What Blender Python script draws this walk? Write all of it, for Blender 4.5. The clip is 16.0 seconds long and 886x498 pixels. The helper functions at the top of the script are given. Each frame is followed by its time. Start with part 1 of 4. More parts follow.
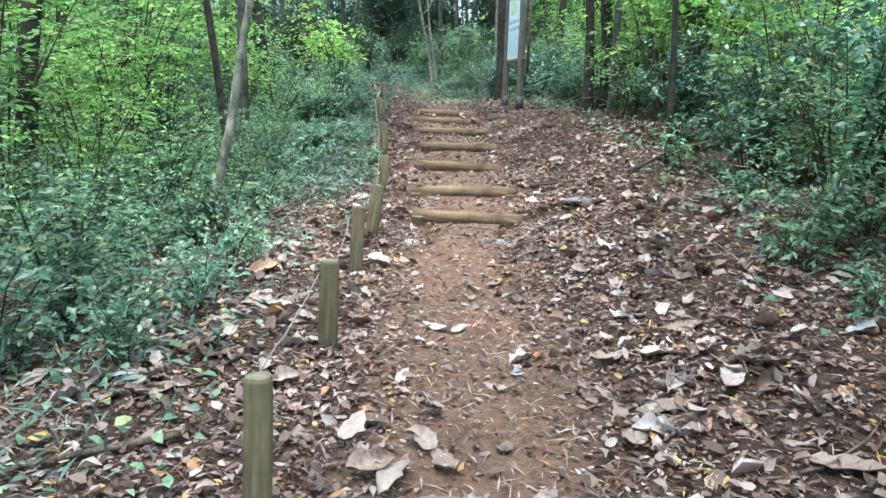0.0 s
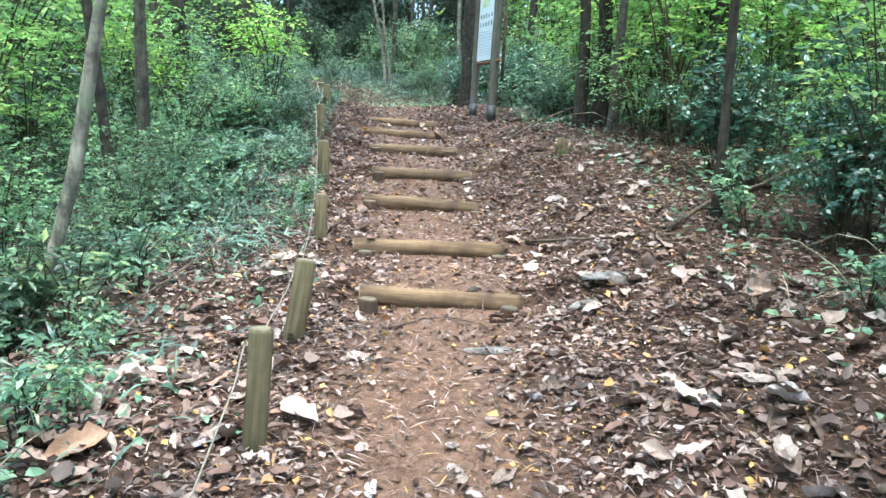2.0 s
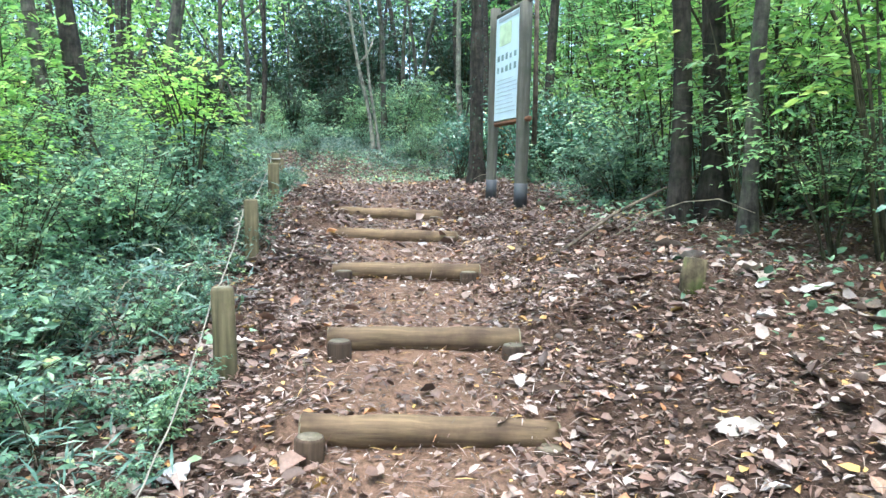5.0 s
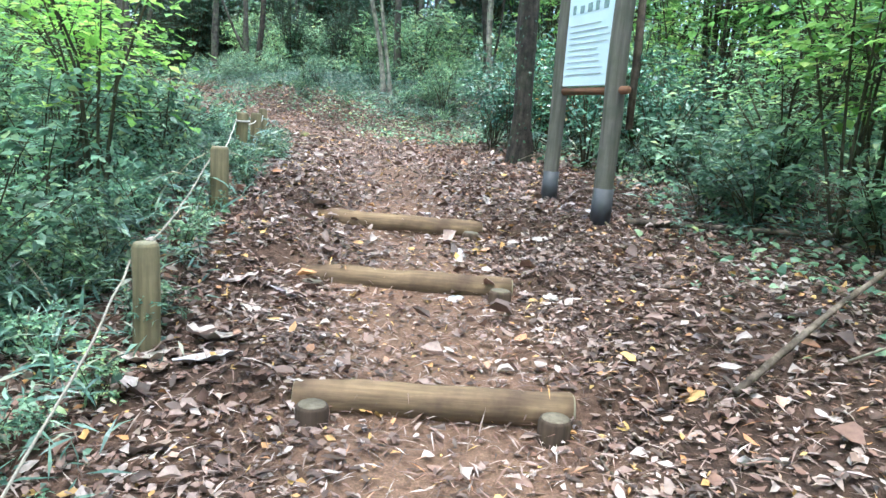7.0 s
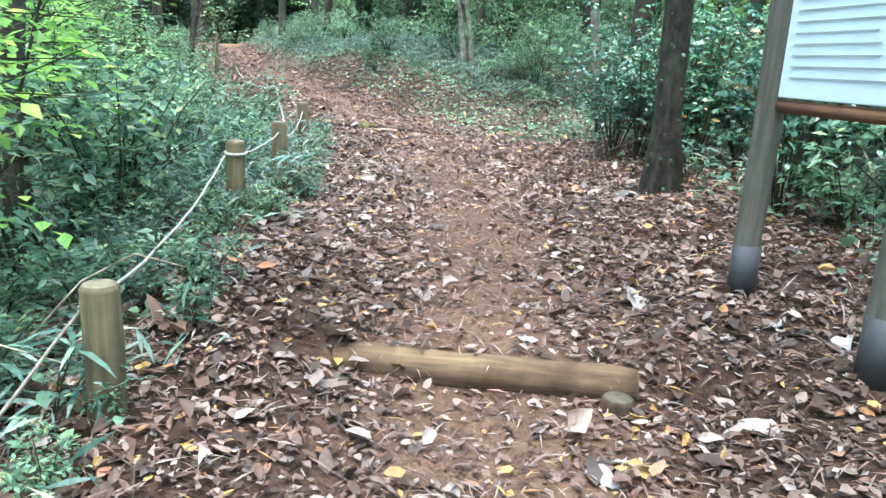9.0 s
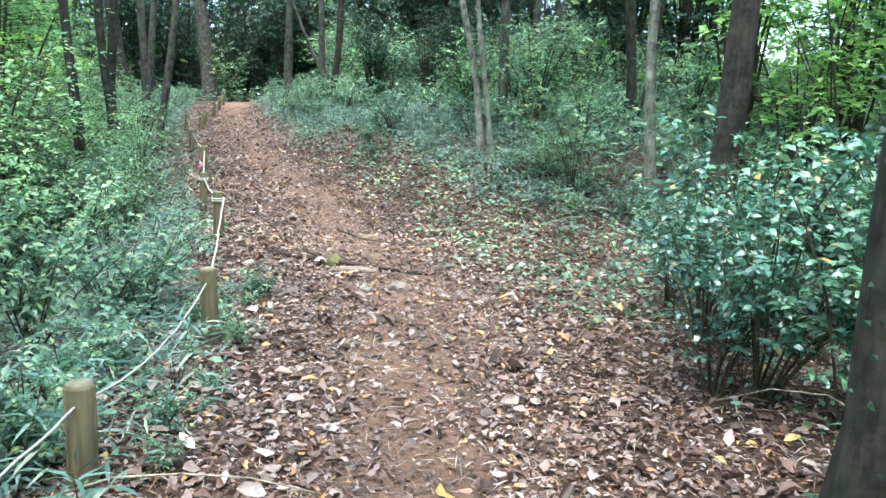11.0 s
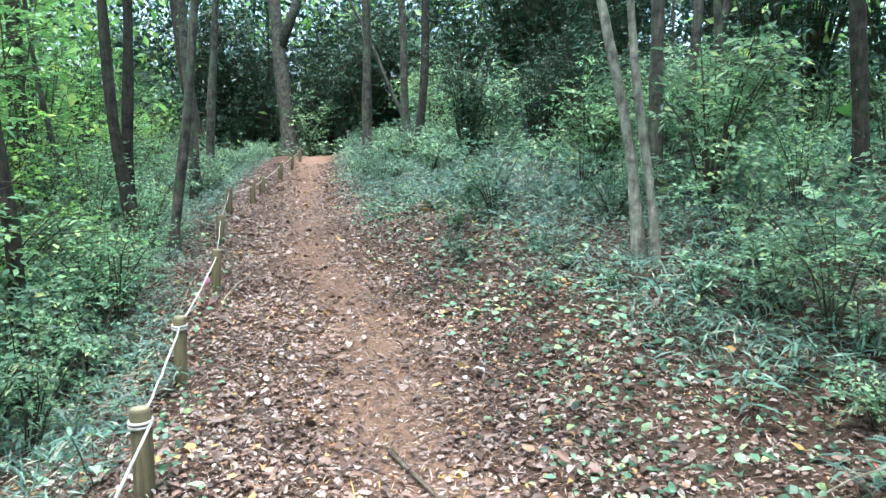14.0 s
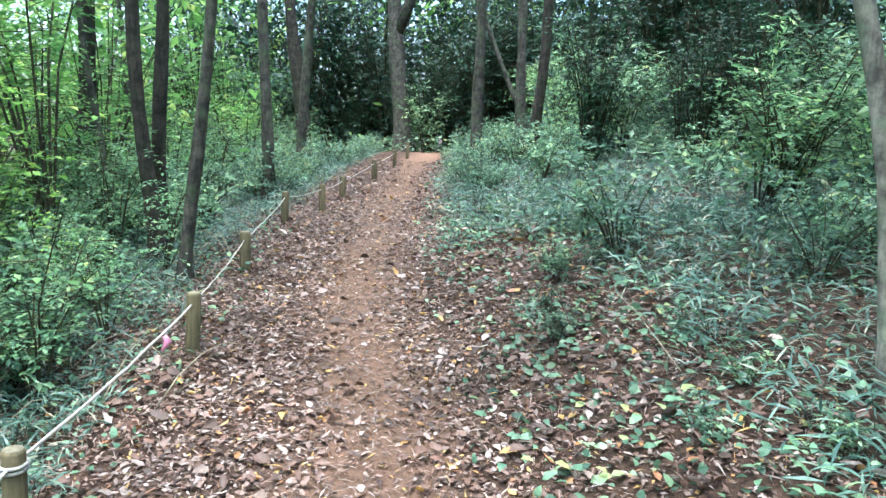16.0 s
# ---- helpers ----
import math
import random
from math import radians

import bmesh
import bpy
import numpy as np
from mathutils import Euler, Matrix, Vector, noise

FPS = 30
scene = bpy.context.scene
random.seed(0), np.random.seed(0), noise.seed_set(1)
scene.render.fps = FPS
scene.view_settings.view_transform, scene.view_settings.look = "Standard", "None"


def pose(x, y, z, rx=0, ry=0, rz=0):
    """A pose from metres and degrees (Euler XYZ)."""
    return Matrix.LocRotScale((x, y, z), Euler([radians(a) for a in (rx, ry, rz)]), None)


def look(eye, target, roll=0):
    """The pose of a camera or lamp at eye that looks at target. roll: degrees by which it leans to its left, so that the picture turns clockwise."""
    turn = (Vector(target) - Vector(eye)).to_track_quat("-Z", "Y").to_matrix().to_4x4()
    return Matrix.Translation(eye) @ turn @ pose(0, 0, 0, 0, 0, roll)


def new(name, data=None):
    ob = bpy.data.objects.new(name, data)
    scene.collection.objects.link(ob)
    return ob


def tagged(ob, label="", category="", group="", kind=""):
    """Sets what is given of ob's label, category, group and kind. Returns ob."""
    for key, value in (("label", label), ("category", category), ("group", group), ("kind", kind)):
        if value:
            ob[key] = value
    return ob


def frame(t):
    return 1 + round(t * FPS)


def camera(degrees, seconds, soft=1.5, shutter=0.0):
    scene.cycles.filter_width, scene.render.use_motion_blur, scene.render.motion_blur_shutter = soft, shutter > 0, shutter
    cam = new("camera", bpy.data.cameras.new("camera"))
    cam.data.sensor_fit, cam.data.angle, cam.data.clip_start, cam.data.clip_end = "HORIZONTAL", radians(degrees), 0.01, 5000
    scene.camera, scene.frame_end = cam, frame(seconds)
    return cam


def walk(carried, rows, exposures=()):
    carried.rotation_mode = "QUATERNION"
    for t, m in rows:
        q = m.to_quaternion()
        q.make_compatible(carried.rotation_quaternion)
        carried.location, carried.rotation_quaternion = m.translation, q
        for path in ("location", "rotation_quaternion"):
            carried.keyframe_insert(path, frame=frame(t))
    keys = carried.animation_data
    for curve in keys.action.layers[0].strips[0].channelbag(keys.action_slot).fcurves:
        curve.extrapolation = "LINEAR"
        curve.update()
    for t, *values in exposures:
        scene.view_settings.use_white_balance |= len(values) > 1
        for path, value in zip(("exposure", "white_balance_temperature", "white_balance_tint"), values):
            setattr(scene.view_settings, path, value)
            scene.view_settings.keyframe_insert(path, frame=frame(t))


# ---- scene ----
cam = camera(62.3, 16.0)
EXPOSURE = [(0, 2.5, 5550, 6), (2, 2.62, 5550, 6), (4, 2.78, 5550, 6), (8, 2.8, 5500, 6), (12, 2.65, 5500, 3), (16, 2.65, 5450, 6)]
PATH = [
    (0, (0.039, 0.177, 1.69), (0.03, 2.148, 1.355), 1.9),
    (0.5, (-0.021, 0.705, 1.758), (0.012, 2.679, 1.434), 1.8),
    (1, (-0.037, 1.224, 1.794), (-0.015, 3.203, 1.503), 1.9),
    (1.5, (-0.046, 1.717, 1.845), (-0.052, 3.694, 1.545), 2.6),
    (2, (-0.069, 2.216, 1.901), (0.062, 4.183, 1.562), 3.5),
    (2.5, (-0.075, 2.708, 1.964), (-0.007, 4.685, 1.673), 3.4),
    (3, (-0.104, 3.236, 1.956), (-0.015, 5.216, 1.686), 2.2),
    (3.5, (-0.1, 3.785, 1.981), (0.147, 5.758, 1.764), 3.7),
    (4, (-0.084, 4.322, 2.043), (0.104, 6.294, 1.764), 4.9),
    (4.5, (-0.07, 4.889, 2.127), (0.176, 6.861, 1.897), 2.8),
    (5, (0.002, 5.479, 2.141), (0.13, 7.467, 1.966), 1.3),
    (5.2, (0.034, 5.702, 2.157), (0.107, 7.688, 1.935), 1.8),
    (7.3, (-0.09, 8.073, 2.536), (0.031, 10.037, 2.179), 4.8),
    (7.5, (-0.063, 8.262, 2.525), (0.001, 10.229, 2.169), 3.6),
    (8, (-0.092, 8.822, 2.651), (-0.051, 10.787, 2.284), 5.7),
    (8.2, (-0.118, 9.026, 2.687), (-0.152, 10.982, 2.273), 5.6),
    (10.3, (-0.099, 11.533, 3.184), (-0.18, 13.464, 2.67), 1.4),
    (10.5, (-0.09, 11.773, 3.251), (-0.155, 13.712, 2.765), 1.7),
    (11, (-0.071, 12.425, 3.359), (-0.251, 14.38, 2.976), 3.3),
    (11.5, (-0.103, 12.946, 3.455), (-0.245, 14.903, 3.065), 3.7),
    (12, (-0.241, 13.529, 3.473), (-0.444, 15.483, 3.1), 2.3),
    (12.5, (-0.318, 14.151, 3.524), (-0.597, 16.095, 3.146), 1.4),
    (13, (-0.455, 14.769, 3.547), (-0.782, 16.701, 3.142), 1.8),
    (13.5, (-0.578, 15.391, 3.627), (-0.91, 17.323, 3.229), 0.5),
    (14, (-0.699, 15.989, 3.674), (-1.156, 17.913, 3.376), 0.8),
    (14.5, (-0.809, 16.624, 3.684), (-1.221, 18.562, 3.415), 0.0),
    (15, (-0.871, 17.252, 3.694), (-1.356, 19.177, 3.448), 0.6),
    (15.5, (-0.942, 17.798, 3.685), (-1.586, 19.668, 3.392), 3.5),
    (16, (-1.051, 18.461, 3.7), (-1.841, 20.27, 3.382), 2.4),
]
walk(cam, [(t, look(eye, target, roll)) for t, eye, target, roll in PATH], EXPOSURE)

# ---- world, sun and exposure ----
world = bpy.data.worlds.new("overcast_sky")
scene.world = world
world.use_nodes = True
wn = world.node_tree
sky = wn.nodes.new("ShaderNodeTexSky")
sky.sky_type = 'NISHITA'
sky.sun_disc = False
sky.sun_elevation = radians(78)
sky.sun_rotation = radians(198)
sky.air_density = 1.0
sky.dust_density = 4.0
sky.ozone_density = 1.0
wn.links.new(sky.outputs[0], wn.nodes["Background"].inputs[0])
wn.nodes["Background"].inputs[1].default_value = 0.15

sun = new("sun", bpy.data.lights.new("sun", 'SUN'))
sun.data.energy = 1.5
sun.data.angle = radians(50)
sun.data.color = (1.0, 0.96, 0.88)
sun.matrix_world = look((0, 0, 30), (2, 6, 0))


# ---- materials ----
def material(name):
    m = bpy.data.materials.new(name)
    m.use_nodes = True
    return m, m.node_tree.nodes, m.node_tree.links, m.node_tree.nodes["Principled BSDF"]


def ramp(nodes, stops):
    r = nodes.new("ShaderNodeValToRGB")
    e = r.color_ramp.elements
    while len(e) < len(stops):
        e.new(0.5)
    for k, (p, c) in enumerate(stops):
        e[k].position = p
        e[k].color = (*c, 1)
    return r


def noise_tex(nodes, links, scale, detail=4, coords=None, rough=0.6):
    n = nodes.new("ShaderNodeTexNoise")
    n.inputs["Scale"].default_value = scale
    n.inputs["Detail"].default_value = detail
    n.inputs["Roughness"].default_value = rough
    if coords is not None:
        links.new(coords, n.inputs["Vector"])
    return n


def mixed(nodes, links, fac, a, b, mode='MIX'):
    n = nodes.new("ShaderNodeMix")
    n.data_type = 'RGBA'
    n.blend_type = mode
    for sock, v in ((n.inputs[0], fac), (n.inputs[6], a), (n.inputs[7], b)):
        if isinstance(v, (int, float)):
            sock.default_value = v
        elif isinstance(v, tuple):
            sock.default_value = (*v, 1)
        else:
            links.new(v, sock)
    return n.outputs[2]


def bump(nodes, links, height, strength, dist, bsdf):
    b = nodes.new("ShaderNodeBump")
    b.inputs["Strength"].default_value = strength
    b.inputs["Distance"].default_value = dist
    links.new(height, b.inputs["Height"])
    links.new(b.outputs[0], bsdf.inputs["Normal"])


def leaf_material(name, stops, rough=0.45, through_light=0.35, spread=0.35, per_object=False, spec=0.5, plant=False):
    m, n, l, p = material(name)
    if per_object:
        src = n.new("ShaderNodeObjectInfo").outputs["Random"]
    else:
        src = n.new("ShaderNodeNewGeometry").outputs["Random Per Island"]
    geo = n.new("ShaderNodeNewGeometry")
    r = ramp(n, stops)
    l.new(src, r.inputs[0])
    big = noise_tex(n, l, 1.3, 2, geo.outputs["Position"])
    fine = noise_tex(n, l, 60, 3, geo.outputs["Position"])
    br = ramp(n, [(0.3, (1 - spread,) * 3), (0.7, (1 + spread,) * 3)])
    l.new(big.outputs[0], br.inputs[0])
    fr = ramp(n, [(0.3, (0.75, 0.75, 0.75)), (0.7, (1.15, 1.15, 1.15))])
    l.new(fine.outputs[0], fr.inputs[0])
    c = mixed(n, l, 1.0, r.outputs[0], br.outputs[0], 'MULTIPLY')
    c = mixed(n, l, 1.0, c, fr.outputs[0], 'MULTIPLY')
    if plant:
        own = n.new("ShaderNodeObjectInfo")
        tone = ramp(n, [(0.0, (0.72, 0.74, 0.80)), (0.5, (1.0, 1.0, 1.0)), (1.0, (1.32, 1.24, 1.05))])
        l.new(own.outputs["Random"], tone.inputs[0])
        c = mixed(n, l, 1.0, c, tone.outputs[0], 'MULTIPLY')
    l.new(c, p.inputs["Base Color"])
    p.inputs["Roughness"].default_value = rough
    p.inputs["Specular IOR Level"].default_value = spec
    if through_light > 0:
        t = n.new("ShaderNodeBsdfTranslucent")
        l.new(c, t.inputs[0])
        mx = n.new("ShaderNodeMixShader")
        mx.inputs[0].default_value = through_light
        l.new(p.outputs[0], mx.inputs[1])
        l.new(t.outputs[0], mx.inputs[2])
        l.new(mx.outputs[0], n["Material Output"].inputs[0])
    return m


def bark_material(name, dark, light, moss=None, moss_amount=0.5, scale=1.0):
    m, n, l, p = material(name)
    tc = n.new("ShaderNodeTexCoord")
    mp = n.new("ShaderNodeMapping")
    mp.inputs["Scale"].default_value = (30 * scale, 30 * scale, 5 * scale)
    l.new(tc.outputs["Object"], mp.inputs[0])
    grain = noise_tex(n, l, 1.0, 6, mp.outputs[0], 0.65)
    patch = noise_tex(n, l, 9.0, 5, tc.outputs["Object"], 0.7)
    r = ramp(n, [(0.3, dark), (0.7, light)])
    l.new(grain.outputs[0], r.inputs[0])
    pr = ramp(n, [(0.38, (0.42, 0.42, 0.43)), (0.64, (1.25, 1.25, 1.22))])
    l.new(patch.outputs[0], pr.inputs[0])
    c = mixed(n, l, 1.0, r.outputs[0], pr.outputs[0], 'MULTIPLY')
    if moss:
        mn = noise_tex(n, l, 7.0, 5, tc.outputs["Object"])
        mr = ramp(n, [(0.5, (0, 0, 0)), (0.65, (moss_amount,) * 3)])
        l.new(mn.outputs[0], mr.inputs[0])
        c = mixed(n, l, mr.outputs[0], c, moss)
    l.new(c, p.inputs["Base Color"])
    p.inputs["Roughness"].default_value = 0.9
    p.inputs["Specular IOR Level"].default_value = 0.2
    bump(n, l, grain.outputs[0], 0.7, 0.02, p)
    return m


def soil_material():
    m, n, l, p = material("forest_soil")
    geo = n.new("ShaderNodeNewGeometry")
    worn = n.new("ShaderNodeAttribute")
    worn.attribute_name = "worn"
    a = noise_tex(n, l, 2.2, 5, geo.outputs["Position"])
    b = noise_tex(n, l, 28, 6, geo.outputs["Position"], 0.7)
    c = noise_tex(n, l, 140, 3, geo.outputs["Position"])
    humus = ramp(n, [(0.3, (0.026, 0.016, 0.011)), (0.7, (0.096, 0.058, 0.040))])
    l.new(b.outputs[0], humus.inputs[0])
    clay = ramp(n, [(0.3, (0.115, 0.065, 0.041)), (0.75, (0.245, 0.15, 0.10))])
    l.new(b.outputs[0], clay.inputs[0])
    w = n.new("ShaderNodeMath")
    w.operation = 'MULTIPLY_ADD'
    l.new(a.outputs[0], w.inputs[0])
    w.inputs[1].default_value = 1.2
    w.inputs[2].default_value = -0.6
    s = n.new("ShaderNodeMath")
    s.operation = 'ADD'
    s.use_clamp = True
    l.new(w.outputs[0], s.inputs[0])
    l.new(worn.outputs["Fac"], s.inputs[1])
    col = mixed(n, l, s.outputs[0], humus.outputs[0], clay.outputs[0])
    cr = ramp(n, [(0.3, (0.7, 0.7, 0.7)), (0.7, (1.2, 1.2, 1.2))])
    l.new(c.outputs[0], cr.inputs[0])
    col = mixed(n, l, 1.0, col, cr.outputs[0], 'MULTIPLY')
    l.new(col, p.inputs["Base Color"])
    p.inputs["Roughness"].default_value = 0.95
    p.inputs["Specular IOR Level"].default_value = 0.2
    bump(n, l, b.outputs[0], 0.8, 0.03, p)
    return m


def wood_material(name, dark, light, stain, rough=0.85, axis=2):
    m, n, l, p = material(name)
    tc = n.new("ShaderNodeTexCoord")
    mp = n.new("ShaderNodeMapping")
    sc = [38.0, 38.0, 38.0]
    sc[axis] = 2.5
    mp.inputs["Scale"].default_value = sc
    l.new(tc.outputs["Object"], mp.inputs[0])
    g = noise_tex(n, l, 1.0, 6, mp.outputs[0])
    s = noise_tex(n, l, 6.0, 4, tc.outputs["Object"])
    r = ramp(n, [(0.3, dark), (0.68, light)])
    l.new(g.outputs[0], r.inputs[0])
    sr = ramp(n, [(0.42, (0, 0, 0)), (0.7, (0.75, 0.75, 0.75))])
    l.new(s.outputs[0], sr.inputs[0])
    c = mixed(n, l, sr.outputs[0], r.outputs[0], stain)
    oi = n.new("ShaderNodeObjectInfo")
    orr = ramp(n, [(0.0, (0.8, 0.8, 0.8)), (1.0, (1.15, 1.12, 1.05))])
    l.new(oi.outputs["Random"], orr.inputs[0])
    c = mixed(n, l, 1.0, c, orr.outputs[0], 'MULTIPLY')
    l.new(c, p.inputs["Base Color"])
    p.inputs["Roughness"].default_value = rough
    p.inputs["Specular IOR Level"].default_value = 0.25
    bump(n, l, g.outputs[0], 0.5, 0.008, p)
    return m


def plain_material(name, color, rough=0.7, vary=0.2, scale=20.0):
    m, n, l, p = material(name)
    tc = n.new("ShaderNodeTexCoord")
    t = noise_tex(n, l, scale, 5, tc.outputs["Object"])
    lo = tuple(v * (1 - vary) for v in color)
    hi = tuple(min(1, v * (1 + vary)) for v in color)
    r = ramp(n, [(0.3, lo), (0.7, hi)])
    l.new(t.outputs[0], r.inputs[0])
    l.new(r.outputs[0], p.inputs["Base Color"])
    p.inputs["Roughness"].default_value = rough
    bump(n, l, t.outputs[0], 0.3, 0.005, p)
    return m


SOIL = soil_material()
LITTER = leaf_material("dead_leaves", [
    (0.0, (0.050, 0.030, 0.021)), (0.22, (0.102, 0.062, 0.046)), (0.40, (0.168, 0.089, 0.059)), (0.58, (0.214, 0.139, 0.108)), (0.78, (0.305, 0.226, 0.188)),
    (0.92, (0.455, 0.375, 0.335)), (0.96, (0.37, 0.160, 0.063)), (0.985, (0.50, 0.32, 0.10))], 0.56, 0.15, 0.32, spec=0.5)
DRIFT = leaf_material("drifted_large_leaves", [
    (0.0, (0.130, 0.084, 0.062)), (0.3, (0.260, 0.185, 0.142)), (0.6, (0.375, 0.300, 0.248)), (0.85, (0.470, 0.410, 0.370)), (1.0, (0.290, 0.165, 0.100))], 0.5, 0.08, 0.25, spec=0.45)
# Tan leaf tones; the lavender-grey stop holds reflected sky as colour.
BIGLEAF = leaf_material("large_dead_leaf", [
    (0.0, (0.150, 0.100, 0.074)), (0.22, (0.285, 0.205, 0.155)), (0.45, (0.400, 0.325, 0.270)), (0.7, (0.480, 0.425, 0.380)), (0.9, (0.520, 0.490, 0.500)), (1.0, (0.330, 0.195, 0.115))],
    0.5, 0.08, 0.25, per_object=True, spec=0.45)
GREEN = leaf_material("green_leaves", [
    (0.0, (0.036, 0.070, 0.044)), (0.3, (0.105, 0.200, 0.125)), (0.7, (0.200, 0.335, 0.205)), (0.92, (0.32, 0.46, 0.27)), (1.0, (0.42, 0.47, 0.18))], 0.32, 0.44, 0.5, plant=True)
# Yellow-green raised in the colour itself to stand for light through the leaves.
BRIGHT = leaf_material("yellow_green_backlit_leaves", [
    (0.0, (0.12, 0.27, 0.06)), (0.5, (0.22, 0.42, 0.10)), (0.85, (0.36, 0.56, 0.15)), (1.0, (0.50, 0.58, 0.17))], 0.42, 0.5, plant=True)
GLOSSY = leaf_material("glossy_evergreen_leaves", [
    (0.0, (0.036, 0.092, 0.058)), (0.6, (0.090, 0.200, 0.125)), (0.95, (0.170, 0.320, 0.200)), (1.0, (0.391, 0.230, 0.069))], 0.24, 0.24, spec=0.8, plant=True)
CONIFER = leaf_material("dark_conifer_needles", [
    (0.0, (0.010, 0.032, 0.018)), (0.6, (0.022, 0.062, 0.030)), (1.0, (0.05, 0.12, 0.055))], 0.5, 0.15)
CANOPY = leaf_material("canopy_leaves", [
    (0.0, (0.09, 0.22, 0.06)), (0.6, (0.18, 0.37, 0.11)), (1.0, (0.33, 0.50, 0.16))], 0.45, 0.5, plant=True)
FRESH = leaf_material("fresh_green_leaves", [
    (0.0, (0.052, 0.110, 0.056)), (0.4, (0.155, 0.305, 0.145)), (0.8, (0.26, 0.44, 0.20)), (1.0, (0.42, 0.54, 0.24))], 0.36, 0.48, 0.5, plant=True)
SASA = leaf_material("dwarf_bamboo_leaves", [
    (0.0, (0.044, 0.088, 0.068)), (0.6, (0.098, 0.175, 0.130)), (0.88, (0.190, 0.285, 0.205)), (1.0, (0.418, 0.374, 0.264))], 0.32, 0.22)
BARK_DARK = bark_material("dark_bark", (0.019, 0.015, 0.012), (0.068, 0.056, 0.045), (0.025, 0.043, 0.019), 0.35)
BARK_GREY = bark_material("grey_brown_bark", (0.036, 0.031, 0.026), (0.120, 0.106, 0.088), (0.09, 0.13, 0.06), 0.45)
BARK_PALE = bark_material("pale_lichened_bark", (0.100, 0.090, 0.070), (0.310, 0.285, 0.230), (0.136, 0.187, 0.111), 0.5)
TWIG = bark_material("twig_bark", (0.058, 0.042, 0.029), (0.195, 0.153, 0.117))
STEM = bark_material("stem_bark", (0.03, 0.03, 0.016), (0.10, 0.085, 0.05))
POSTWOOD = wood_material("weathered_post_wood", (0.060, 0.050, 0.028), (0.185, 0.152, 0.086), (0.055, 0.052, 0.028))
ENDGRAIN = wood_material("cut_end_grain", (0.153, 0.132, 0.085), (0.289, 0.255, 0.178), (0.111, 0.102, 0.060))
LOGWOOD = wood_material("step_log_wood", (0.070, 0.046, 0.027), (0.215, 0.146, 0.082), (0.05, 0.03, 0.02), axis=0)
STAKEWOOD = wood_material("dark_stake_wood", (0.026, 0.017, 0.011), (0.085, 0.055, 0.036), (0.030, 0.020, 0.013))
STAKETOP = wood_material("worn_stake_top", (0.075, 0.062, 0.044), (0.185, 0.158, 0.118), (0.08, 0.065, 0.04))
SIGNWOOD = wood_material("grey_sign_post_wood", (0.068, 0.062, 0.053), (0.160, 0.146, 0.122), (0.072, 0.078, 0.056))
FOOTWRAP = plain_material("grey_post_foot", (0.040, 0.041, 0.044), 0.6)
RUSTWOOD = wood_material("red_brown_rail_wood", (0.112, 0.049, 0.025), (0.238, 0.119, 0.063), (0.070, 0.042, 0.028), axis=0)
PANEL = plain_material("white_sign_panel", (0.64, 0.72, 0.77), 0.35, 0.05, 4)
INK = plain_material("printed_ink", (0.33, 0.35, 0.38), 0.5, 0.1)
MAPGREEN = plain_material("printed_map_green", (0.55, 0.64, 0.42), 0.5, 0.25, 9)
ICON = plain_material("printed_picture", (0.20, 0.27, 0.27), 0.5, 0.4, 30)
ROPE = plain_material("weathered_rope", (0.37, 0.345, 0.30), 0.9, 0.3, 90)
TWINE = plain_material("weathered_twine", (0.21, 0.185, 0.145), 0.9, 0.3, 90)
STONE = plain_material("path_stone", (0.17, 0.128, 0.095), 0.9, 0.35, 14)
PINK = plain_material("pink_marking_tape", (0.75, 0.28, 0.42), 0.5, 0.1)


# ---- geometry helpers ----
def np_mesh(name, verts, quads=None, tris=None, smooth=False):
    me = bpy.data.meshes.new(name)
    verts = np.asarray(verts, dtype=np.float32).reshape(-1, 3)
    loops, starts, count = [], [], 0
    for faces, k in ((quads, 4), (tris, 3)):
        if faces is None or len(faces) == 0:
            continue
        faces = np.asarray(faces, dtype=np.int32).reshape(-1, k)
        loops.append(faces.ravel())
        starts.append(count + np.arange(len(faces)) * k)
        count += faces.size
    loops, starts = np.concatenate(loops), np.concatenate(starts).astype(np.int32)
    me.vertices.add(len(verts))
    me.vertices.foreach_set("co", verts.ravel())
    me.loops.add(len(loops))
    me.loops.foreach_set("vertex_index", loops.astype(np.int32))
    me.polygons.add(len(starts))
    me.polygons.foreach_set("loop_start", starts)
    me.polygons.foreach_set("use_smooth", np.full(len(starts), smooth))
    me.update(calc_edges=True)
    return me


def part(name, me, mat, parent=None, label=""):
    if not me.materials:
        me.materials.append(mat)
    ob = new(name, me)
    if parent is not None:
        ob.parent = parent
    return tagged(ob, label) if label else ob


def thing(name, m, label, category, group="", kind=""):
    ob = new(name)
    ob.empty_display_size = 0.1
    ob.matrix_basis = m
    return tagged(ob, label, category, group, kind)


